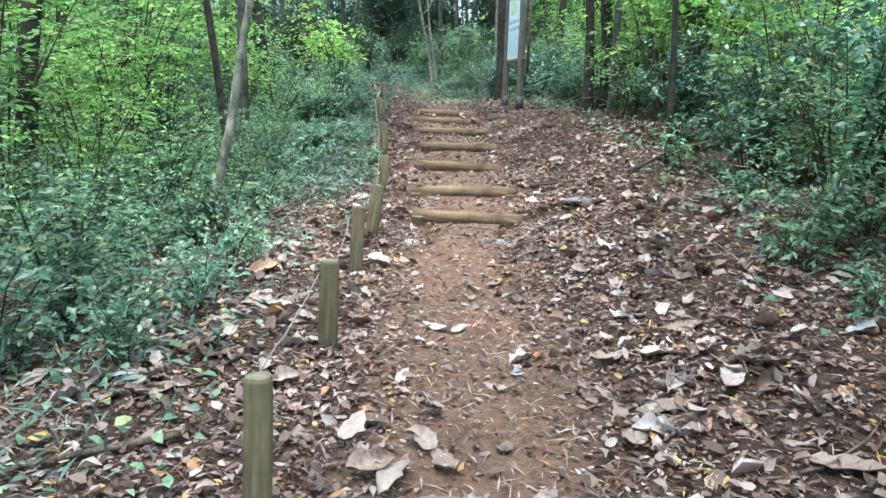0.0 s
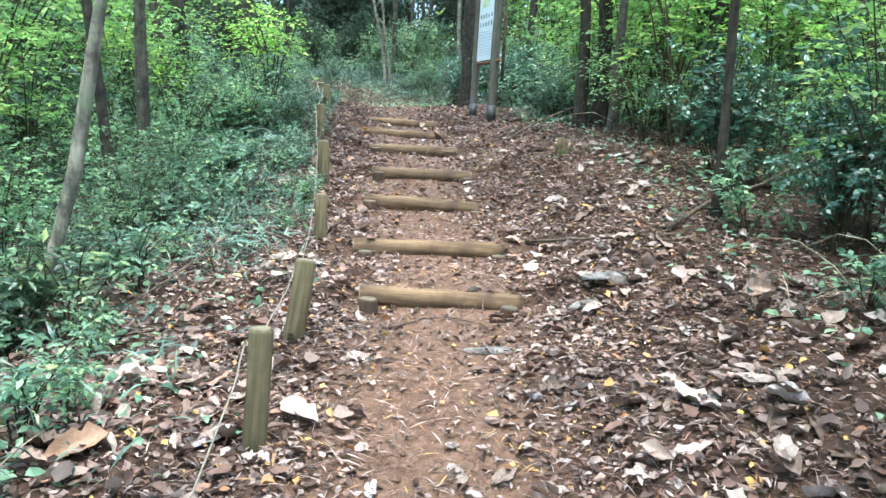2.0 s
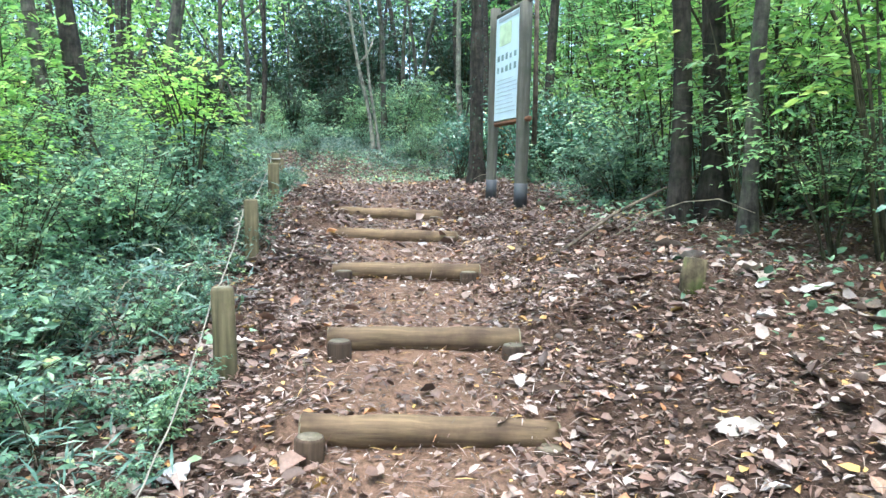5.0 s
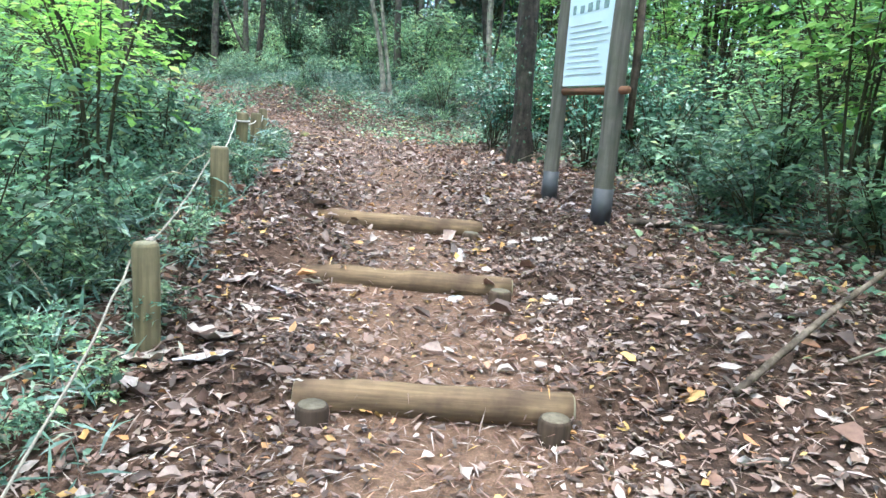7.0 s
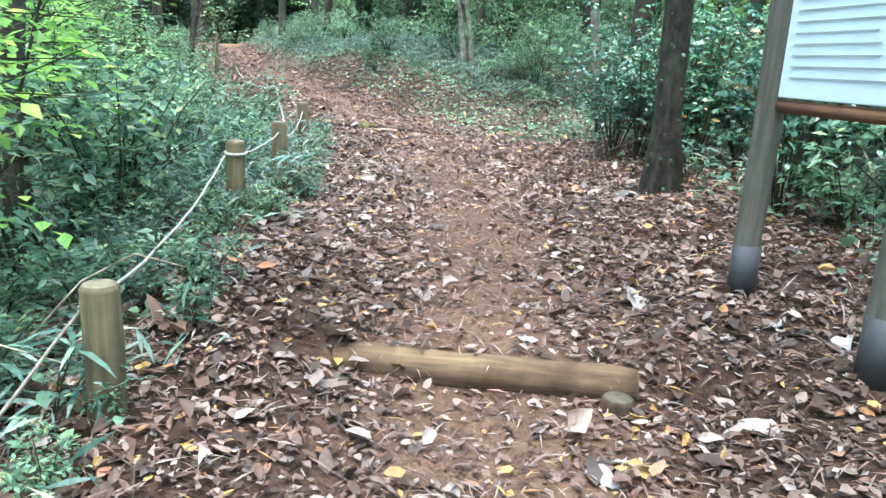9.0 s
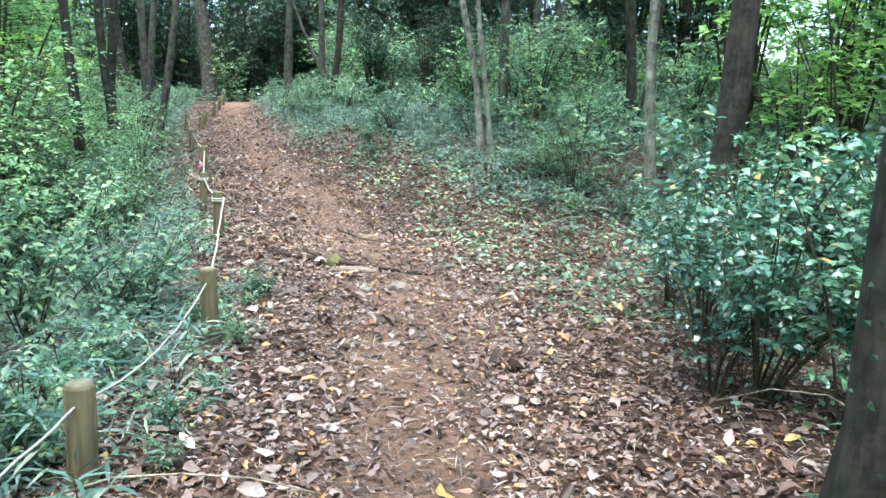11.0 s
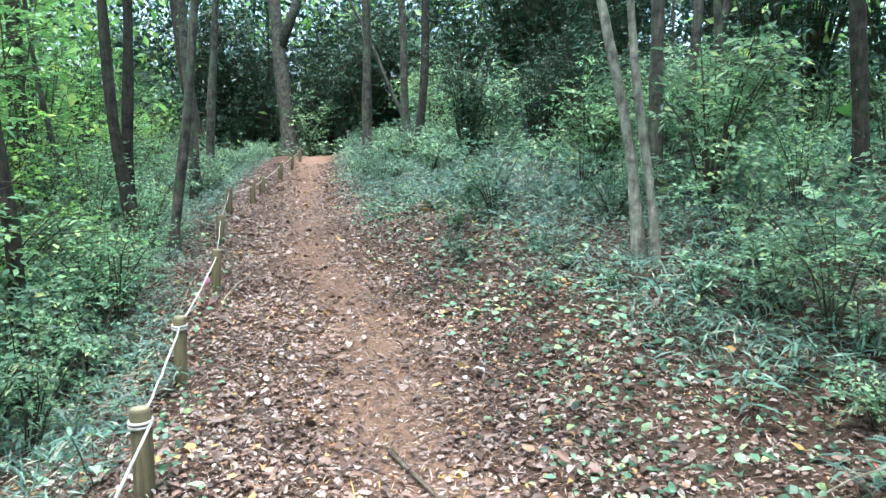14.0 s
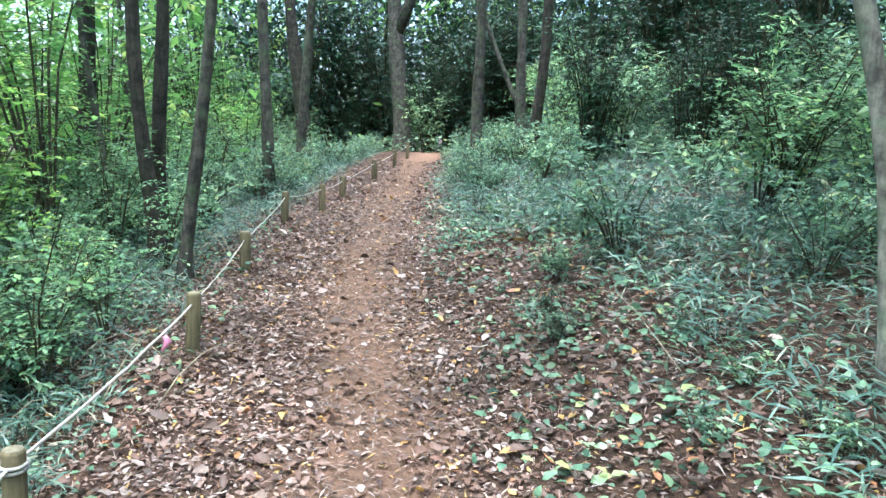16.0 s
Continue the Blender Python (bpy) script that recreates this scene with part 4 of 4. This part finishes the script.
# BRIGHT carries the backlight of the distant foliage in its colour.
tagged(part("far_woods", far_woods(5, 1800, 16, 44, 95, 250, 12), BRIGHT), "light green foliage of the wood in the distance", "woods", kind="stuff")
tagged(part("far_woods", far_woods(6, 950, 15, 44, -70, 76, 10), BRIGHT), "deep green foliage of the wood in the distance", "woods", kind="stuff")
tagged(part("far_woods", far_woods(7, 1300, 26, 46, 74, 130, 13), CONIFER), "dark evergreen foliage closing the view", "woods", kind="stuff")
tagged(part("far_woods", far_woods(8, 300, 14, 44, 250, 290, 9), CANOPY), "light green foliage of the wood in the distance", "woods", kind="stuff")


# ---- ground cover ----
def blades(name, zones, seed, length, width, mat, label, lift=0.9, simple=True):
    """Small leaves in stretches of the plan: from y to y, from u to u beside the path's middle, so many to the square metre."""
    rng = np.random.RandomState(seed)
    X, Y = [], []
    for ya, yb, ua, ub, dense in zones:
        n = int((yb - ya) * (ub - ua) * dense)
        y, u = rng.uniform(ya, yb, n), rng.uniform(ua, ub, n)
        x = u + middle(y)
        inner = smooth(0.0, 0.6, np.where(u > 0, u - ua, ub - u))
        patch = np.sin(x * 2.1 + 0.7 * y) * np.sin(1.6 * y - 0.8 * x) + rng.uniform(-1, 1, n)
        keep = (rng.uniform(size=n) < 0.12 + 0.88 * inner) & (patch > -0.8)
        X.append(x[keep])
        Y.append(y[keep])
    x, y = np.concatenate(X), np.concatenate(Y)
    n = len(x)
    z = ground_z(x, y) + rng.uniform(0.0, 0.24, n) ** 1.2 * lift
    D = np.stack([rng.normal(size=n), rng.normal(size=n), rng.uniform(-0.15, 1.1, n) * lift], 1)
    N = np.stack([rng.normal(size=n) * 0.5, rng.normal(size=n) * 0.5, np.ones(n)], 1)
    L = rng.uniform(0.5, 1.3, n) * length
    me = leaf_mesh(name, np.stack([x, y, z], 1), D, N, L, L * width, 0.12, 0.22, simple)
    return tagged(part(name, me, mat), label, "ground cover", kind="stuff")


blades("dwarf_bamboo", [
    (-2, 6.5, -4.0, -0.85, 260), (6.5, 8, -4.0, -0.75, 800), (8, 17, -4.2, -0.85, 1050), (17, 24, -4.0, -1.4, 1100), (24, 36, -3.5, -1.15, 800),
    (20, 25, 1.5, 4.8, 1150), (24, 36, 0.65, 4.5, 900), (16.5, 20, 2.3, 4.5, 800), (11.5, 16.5, 1.5, 3.5, 600)], 41, 0.115, 0.105, SASA,
    "dark blue-green dwarf bamboo and grass blades")
blades("low_herbs", [
    (1.5, 6.5, -3.2, -0.7, 110), (6.5, 9, -3.2, -0.72, 230), (9, 17, -3.5, -0.9, 300), (17, 36, -3.5, -1.25, 260),
    (16.5, 25, 0.5, 3.5, 300), (16.5, 25, -1.4, -0.85, 160), (24, 36, 0.5, 2.5, 300), (2.5, 10, 1.2, 3.5, 110), (10, 16, 1.2, 3.5, 260)], 43, 0.055, 0.62, GREEN,
    "small broad-leaved green herbs on the forest floor", 0.6, False)


blades("forest_undergrowth", [
    (12, 34, 4.0, 9.0, 420), (2, 14, 3.2, 8.0, 300), (2, 34, -8.0, -3.8, 420)], 47, 0.10, 0.5, GREEN, "leafy green undergrowth between the trees", 1.6)


def bamboo_clump_mesh(seed):
    """Short canes with fans of long arching blades."""
    r, rng = random.Random(seed), np.random.RandomState(seed)
    P, D, N, L, pieces = [], [], [], [], []
    for c in range(r.randint(3, 5)):
        a = r.uniform(0, 6.28)
        top = Vector((0.13 * math.cos(a), 0.13 * math.sin(a), r.uniform(0.16, 0.38)))
        pieces.append(tube([(0.02 * math.cos(a), 0.02 * math.sin(a), -0.04), tuple(top * 0.6), tuple(top)], [0.003, 0.0027, 0.0018], 4, cap=False))
        m = r.randint(5, 8)
        for k in range(m):
            w = 6.28 * k / m + r.uniform(-0.4, 0.4)
            P.append(tuple(top - Vector((0, 0, 0.05 * r.random()))))
            D.append((math.cos(w), math.sin(w), r.uniform(-0.1, 0.55)))
            N.append((0.2 * rng.normal(), 0.2 * rng.normal(), 1))
            L.append(r.uniform(0.12, 0.22))
    L = np.array(L)
    return np_mesh("bamboo_canes", *joined(pieces), True), leaf_mesh("bamboo_blades", P, D, N, L, L * rng.uniform(0.11, 0.16, len(L)), 0.15, 0.28)


CLUMPS = [bamboo_clump_mesh(k + 640) for k in range(6)]
rng = random.Random(641)
for ya, yb, ua, ub, count in ((17.0, 22.5, 1.9, 4.2, 60), (22.5, 30, 0.9, 3.5, 60), (17, 28, -3.0, -1.35, 70), (11.5, 16.5, 1.35, 2.8, 26), (6.5, 16, -2.2, -1.0, 60)):
    for k in range(count):
        y = rng.uniform(ya, yb)
        x = rng.uniform(ua, ub) + float(middle(y))
        canes, fan = rng.choice(CLUMPS)
        size = rng.uniform(0.45, 0.85)
        root = thing("dwarf_bamboo_clump", Matrix.LocRotScale((x, y, gz(x, y)), Euler((0, 0, rng.uniform(0, 6.28))), (size, size, size)),
                     "clump of dwarf bamboo with arching blue-green blades", "bamboo", "dwarf bamboo clumps")
        tagged(part("culm_tuft", canes, STEM, root), kind="stuff")
        tagged(part("leaf_fan", fan, SASA, root), kind="stuff")


def far_floor():
    rng = np.random.RandomState(12)
    n = 150000
    x, y = rng.uniform(-24, 17, n), rng.uniform(-8, 46, n)
    u = x - middle(y)
    keep = ((u < -3.2) | (u > 3.2) | (y > 36.8)) & (rng.uniform(size=n) < 0.9)
    x, y = x[keep], y[keep]
    n = len(x)
    P = np.stack([x, y, ground_z(x, y) + rng.uniform(0.02, 0.45, n)], 1)
    D = np.stack([rng.normal(size=n), rng.normal(size=n), rng.uniform(-0.2, 0.7, n)], 1)
    L = rng.uniform(0.08, 0.17, n) * (1 + 1.0 * smooth(9, 15, np.abs(u[keep])))
    return leaf_mesh("undergrowth", P, D, np.array([0, 0, 1.0]) + rng.normal(size=(n, 3)) * 0.5, L, L * 0.5, simple=True)


tagged(part("undergrowth", far_floor(), GREEN), "continuous green undergrowth on the forest floor", "ground cover", kind="stuff")


# ---- fallen leaves ----
def litter(name, count, seed, lo, hi, label, zones, simple=False, lift=0.03):
    rng = np.random.RandomState(seed)
    y = rng.uniform(-3, 34, count)
    far = smooth(20, 34, y)
    keep = rng.uniform(size=count) > far * 0.75
    y = y[keep]
    u = rng.normal(size=len(y)) * 1.55
    u = np.where(np.abs(u) > 4, rng.uniform(-3.5, 3.5, len(y)), u)
    trodden = 1 - smooth(10.5, 12.5, y)
    bare = (1 - smooth(0.1, 0.45, np.abs(u + 0.06 * np.sin(1.7 * y)) / (1 + 0.35 * trodden))) * zones
    patchy = 0.5 + 0.5 * np.sin(2.9 * y + 1.3 * u) * np.sin(1.9 * u - 2.2 * y)
    keep = rng.uniform(size=len(y)) > bare * (0.55 + 0.17 * trodden + (0.4 - 0.15 * trodden) * patchy)
    u, y = u[keep], y[keep]
    x = u + middle(y)
    n = len(x)
    P = np.stack([x, y, ground_z(x, y) + rng.uniform(0.003, lift, n)], 1)
    D = np.stack([rng.normal(size=n), rng.normal(size=n), rng.normal(size=n) * 0.22], 1)
    N = np.stack([rng.normal(size=n) * 0.38, rng.normal(size=n) * 0.38, np.ones(n)], 1)
    L = rng.uniform(lo, hi, n) * rng.uniform(0.7, 1.15, n)
    W = L * rng.uniform(0.38, 0.72, n)
    if simple:
        me = leaf_mesh(name, P, D, N, L, W, rng.uniform(-0.3, 0.5, (n, 1)), rng.uniform(-0.2, 0.4, (n, 1)), True)
    else:
        me = crumpled_mesh(name, P, D, N, L, W, rng)
    return tagged(part(name, me, LITTER), label, "leaf litter", kind="stuff")


litter("leaf_litter", 115000, 71, 0.022, 0.062, "brown, tan and orange fallen leaves", 0.93)
litter("brown_leaf_layer", 150000, 75, 0.018, 0.045, "matted layer of brown dry leaves", 0.95, True, 0.022)
litter("leaf_crumbs", 110000, 72, 0.012, 0.038, "small broken pieces of dry leaves", 0.8, True)
litter("curled_leaves", 11000, 73, 0.05, 0.10, "curled dry leaves lying on the soil", 0.99, False, 0.05)


def debris():
    """Bits of stalk, needle and straw strewn through the leaves."""
    rng = np.random.RandomState(77)
    n = 95000
    y = rng.uniform(-1, 28, n)
    u = rng.normal(size=n) * 1.5
    x = u + middle(y)
    P = np.stack([x, y, ground_z(x, y) + rng.uniform(0.006, 0.034, n)], 1)
    D = np.stack([rng.normal(size=n), rng.normal(size=n), rng.normal(size=n) * 0.16], 1)
    N = np.stack([rng.normal(size=n) * 0.3, rng.normal(size=n) * 0.3, np.ones(n)], 1)
    L = rng.uniform(0.03, 0.12, n)
    return leaf_mesh("stalk_debris", P, D, N, L, rng.uniform(0.003, 0.008, n), simple=True)


tagged(part("stalk_debris", debris(), LITTER), "dry stalks and needles strewn among the fallen leaves", "leaf litter", kind="stuff")


def big_leaf_mesh(seed):
    """A large dry leaf: a curled, wavy sheet with some thickness."""
    rng = random.Random(seed)
    rows, cols = 9, 5
    L, W = rng.uniform(0.17, 0.25), rng.uniform(0.075, 0.12)
    curl, cup, twist = rng.uniform(-0.5, 1.2), rng.uniform(0.1, 1.7), rng.uniform(-0.9, 0.9)
    top = []
    for i in range(rows):
        f = i / (rows - 1)
        w = W * (math.sin(math.pi * min(0.985, f ** 0.8 * 0.95 + 0.03)) ** 0.85) * (1 + 0.12 * math.sin(i * 2.3 + seed))
        for j in range(cols):
            g = (j / (cols - 1) - 0.5) * (1 + 0.16 * rng.uniform(-1, 1) * (j in (0, cols - 1)))
            a = twist * f
            xx = g * w
            zz = cup * w * (0.5 * (2 * g) ** 2 + 0.5 * abs(2 * g)) * 0.35 + curl * 0.16 * L * (f - 0.5) ** 2 * 4 + rng.uniform(-0.011, 0.011)
            top.append((xx * math.cos(a) - zz * math.sin(a), (f - 0.5) * L, xx * math.sin(a) + zz * math.cos(a) + 0.012))
    low = [(x, y, z - 0.0025) for x, y, z in top]
    n = rows * cols
    quads = []
    for i in range(rows - 1):
        for j in range(cols - 1):
            a = i * cols + j
            quads.append((a, a + 1, a + 1 + cols, a + cols))
            quads.append((n + a + cols, n + a + 1 + cols, n + a + 1, n + a))
    zmin = min(p[2] for p in low)
    return np_mesh("large_leaf", [(x, y, z - zmin) for x, y, z in top + low], quads, smooth=True)


BIG = [big_leaf_mesh(k) for k in range(16)]


def big_leaf(x, y, s, rz, rng, label="large pale dry leaf lying curled on the litter"):
    ob = part("large_leaf", rng.choice(BIG), BIGLEAF)
    ob.matrix_basis = Matrix.LocRotScale((x, y, gz(x, y) + 0.003), Euler((rng.uniform(-.3, .3), rng.uniform(-.3, .3), rz)), (s, s, s))
    return tagged(ob, label, "leaf", "large fallen leaves")


rng = random.Random(88)
for x0, x1, y0, y1, count, s0, s1 in (
        (0.6, 2.1, 1.4, 5.2, 44, 0.4, 0.95), (-1.9, -0.6, 2.0, 6.0, 30, 0.4, 0.9), (-0.5, 0.6, 1.8, 5.8, 26, 0.35, 0.7),
        (0.7, 2.1, 5.2, 9.5, 46, 0.45, 0.9), (-1.2, -0.55, 6, 12.5, 22, 0.5, 1.0), (-0.5, 0.7, 6.2, 12.4, 16, 0.35, 0.6),
        (0.5, 1.6, 9.5, 13, 20, 0.45, 0.8), (-1.3, 0.8, 13, 21, 14, 0.3, 0.5)):
    for k in range(count):
        big_leaf(rng.uniform(x0, x1), rng.uniform(y0, y1), rng.uniform(s0, s1), rng.uniform(0, 6.28), rng)
def leaf_drift(cx, cy, across, count, rng):
    """A heap of large dry leaves blown together, too tangled to count."""
    verts, quads = [], []
    for k in range(count):
        me = rng.choice(BIG)
        x, y = rng.gauss(cx, across), rng.gauss(cy, across * 1.2)
        size = rng.uniform(0.3, 0.85)
        m = Matrix.LocRotScale((x, y, gz(x, y) + rng.uniform(0.0, 0.035)), Euler((rng.uniform(-.45, .45), rng.uniform(-.45, .45), rng.uniform(0, 6.28))), (size, size, size))
        o = len(verts)
        verts += [tuple(m @ v.co) for v in me.vertices]
        quads += [tuple(i + o for i in p.vertices) for p in me.polygons]
    tagged(part("leaf_drift", np_mesh("leaf_drift", verts, quads, smooth=True), DRIFT), "drift of large crumpled tan leaves on the soil", "leaf litter", kind="stuff")


for cx, cy, across, count in (
        (-0.95, 4.0, 0.28, 42), (-1.0, 4.9, 0.25, 32), (-1.15, 3.1, 0.3, 34), (-0.72, 6.6, 0.14, 14), (-0.28, 2.6, 0.2, 16), (-0.25, 1.9, 0.2, 12),
        (1.15, 4.6, 0.28, 40), (1.5, 3.6, 0.3, 36), (0.95, 2.7, 0.28, 30), (1.25, 6.1, 0.22, 28), (1.6, 7.6, 0.2, 18), (1.75, 5.4, 0.28, 26)):
    leaf_drift(cx, cy, across, count, rng)


# ---- twigs, fallen branches, bark and stones ----
def twig(points, r, label, name="fallen_twig", mat=None, seed=0, group="fallen twigs"):
    rng = random.Random(seed)
    pts = [(x, y, gz(x, y) + h) for x, y, h in points]
    n = len(pts)
    rad = [r * (1 - 0.6 * k / (n - 1)) for k in range(n)]
    ob = part(name, tube_mesh(name, pts, rad, 7, 0.08, rng), mat or TWIG)
    return tagged(ob, label, "branch" if r > 0.012 else "twig", group)


STRAW = bark_material("dry_straw", (0.24, 0.20, 0.13), (0.50, 0.44, 0.32))
rng = random.Random(31)
for k in range(150):
    y = rng.uniform(1.5, 27)
    u = rng.choice((-1, 1)) * rng.uniform(0.25, 2.3)
    x = u + float(middle(y))
    a, ln = rng.uniform(0, 6.28), rng.uniform(0.12, 0.5)
    pts = []
    for s in range(5):
        f = s / 4
        pts.append((x + math.cos(a + 0.4 * math.sin(k + f * 3)) * ln * f, y + math.sin(a + 0.4 * math.sin(k + f * 3)) * ln * f, 0.014 + 0.02 * f * rng.random()))
    twig(pts, rng.uniform(0.003, 0.007), "thin dry twig on the leaf litter", seed=k)
for k in range(80):
    y = rng.uniform(3, 27)
    x = -rng.uniform(1.2, 2.4) + float(middle(y)) if k % 4 else rng.uniform(1.2, 2.6) + float(middle(y))
    a, ln, up = rng.uniform(0, 6.28), rng.uniform(0.35, 0.95), rng.uniform(0.03, 0.3)
    twig([(x + math.cos(a) * ln * f, y + math.sin(a) * ln * f, 0.02 + up * math.sin(f * 2.4)) for f in (0, 0.25, 0.5, 0.75, 1.0)],
         rng.uniform(0.0025, 0.005), "thin straw-coloured dry stem among the plants", "dry_stem", STRAW, seed=k + 300, group="dry stems")
twig([(1.62, 6.68, 0.03), (2.0, 6.95, 0.10), (2.5, 7.25, 0.18), (3.1, 7.6, 0.3)], 0.019, "grey fallen branch resting on the litter", "fallen_branch", group="fallen branches")
twig([(-0.85, 2.55, 0.03), (-1.3, 2.35, 0.03), (-1.7, 2.0, 0.03), (-2.2, 1.6, 0.02)], 0.014, "long bare stick lying in the litter", "fallen_branch", group="fallen branches")
twig([(0.8, 7.0, 0.02), (1.2, 6.75, 0.03), (1.7, 6.6, 0.02)], 0.012, "thin dark stick on the ground", "fallen_branch", group="fallen branches")
twig([(1.25, 12.0, 0.03), (1.8, 11.8, 0.04), (2.6, 11.5, 0.06), (3.4, 11.2, 0.05)], 0.022, "grey fallen branch behind the notice board", "fallen_branch", group="fallen branches")
twig([(1.0, 9.9, 0.02), (1.4, 10.1, 0.10), (1.9, 10.4, 0.25), (2.6, 10.7, 0.4)], 0.014, "thin branch leaning into the shrubs", "fallen_branch", group="fallen branches")
twig([(-1.5, 5.4, 0.1), (-1.2, 5.9, 0.18), (-0.95, 6.6, 0.3)], 0.008, "thin bare stem arching over the undergrowth", "fallen_branch", group="fallen branches")
twig([(-1.75, 19.3, 0.02), (-1.4, 18.9, 0.03), (-1.0, 18.75, 0.03)], 0.014, "dark stick across the path", "fallen_branch", group="fallen branches")


def slab(name, x, y, rz, length, width, thick, mat, label, category, seed, group=""):
    """An uneven rounded piece of bark or stone."""
    bm = bmesh.new()
    bmesh.ops.create_icosphere(bm, subdivisions=3, radius=1.0)
    for v in bm.verts:
        c = v.co.copy()
        k = 1 + 0.28 * noise.noise(c * 1.3 + Vector((seed, 0, 0))) + 0.1 * noise.noise(c * 4 + Vector((0, seed, 0)))
        v.co = Vector((c.x * length / 2, c.y * width / 2, max(c.z, -0.45) * thick / 2)) * k
    me = bpy.data.meshes.new(name)
    bm.to_mesh(me)
    bm.free()
    for p in me.polygons:
        p.use_smooth = True
    ob = part(name, me, mat)
    ob.matrix_basis = pose(x, y, gz(x, y) + thick * 0.18, 0, 0, rz)
    return tagged(ob, label, category, group)


BARKSLAB = bark_material("dry_bark_slab", (0.13, 0.118, 0.105), (0.32, 0.30, 0.28), scale=0.7)
MOSSWOOD = bark_material("mossy_root", (0.08, 0.06, 0.035), (0.17, 0.135, 0.075), (0.10, 0.13, 0.035), 0.9)
slab("bark_piece", 1.16, 6.18, 28, 0.50, 0.10, 0.045, BARKSLAB, "curled grey slab of bark on the litter", "bark", 1, "bark pieces")
slab("bark_piece", 0.98, 5.98, 40, 0.34, 0.08, 0.04, BARKSLAB, "curled grey slab of bark on the litter", "bark", 2, "bark pieces")
slab("bark_piece", 0.42, 5.55, 10, 0.30, 0.06, 0.04, BARKSLAB, "pale strip of bark below the first step", "bark", 3, "bark pieces")
slab("stone", 0.08, 2.16, 5, 0.26, 0.14, 0.10, STONE, "brown stone set in the trodden path", "stone", 4, "path stones")
slab("stone", -0.82, 17.38, -15, 0.17, 0.11, 0.09, STONE, "tan stone on the path among leaves", "stone", 5, "path stones")
slab("stone", -1.06, 17.36, -60, 0.17, 0.06, 0.05, BARKSLAB, "pale flat splinter beside the stone", "stone", 6, "path stones")
slab("stone", -1.2, 17.82, 10, 0.42, 0.16, 0.05, STONE, "flat worn stone in the path", "stone", 7, "path stones")
slab("mossy_root", -1.46, 17.95, 20, 0.2, 0.14, 0.13, MOSSWOOD, "mossy yellow-green root stub on the path", "root", 8)
slab("stone", 0.74, 14.28, 30, 0.15, 0.09, 0.07, BARKSLAB, "pale stone at the foot of the dark tree", "stone", 9, "path stones")
twig([(-2.0, 18.2, 0.01), (-1.7, 18.05, 0.02), (-1.45, 17.95, 0.03), (-1.0, 17.85, 0.02), (-0.6, 17.9, 0.0)], 0.03, "worn root crossing the path", "exposed_root", STAKEWOOD, group="roots")
stump = thing("stump", pose(1.38, 8.78, gz(1.38, 8.78)), "short mossy stump standing in the litter", "stump")
part("shaft", tube_mesh("shaft", [(0, 0, -0.1), (0, 0, 0.05), (0.01, 0, 0.14)], [0.062, 0.056, 0.05], 12, 0.06, random.Random(3)), MOSSWOOD, stump)
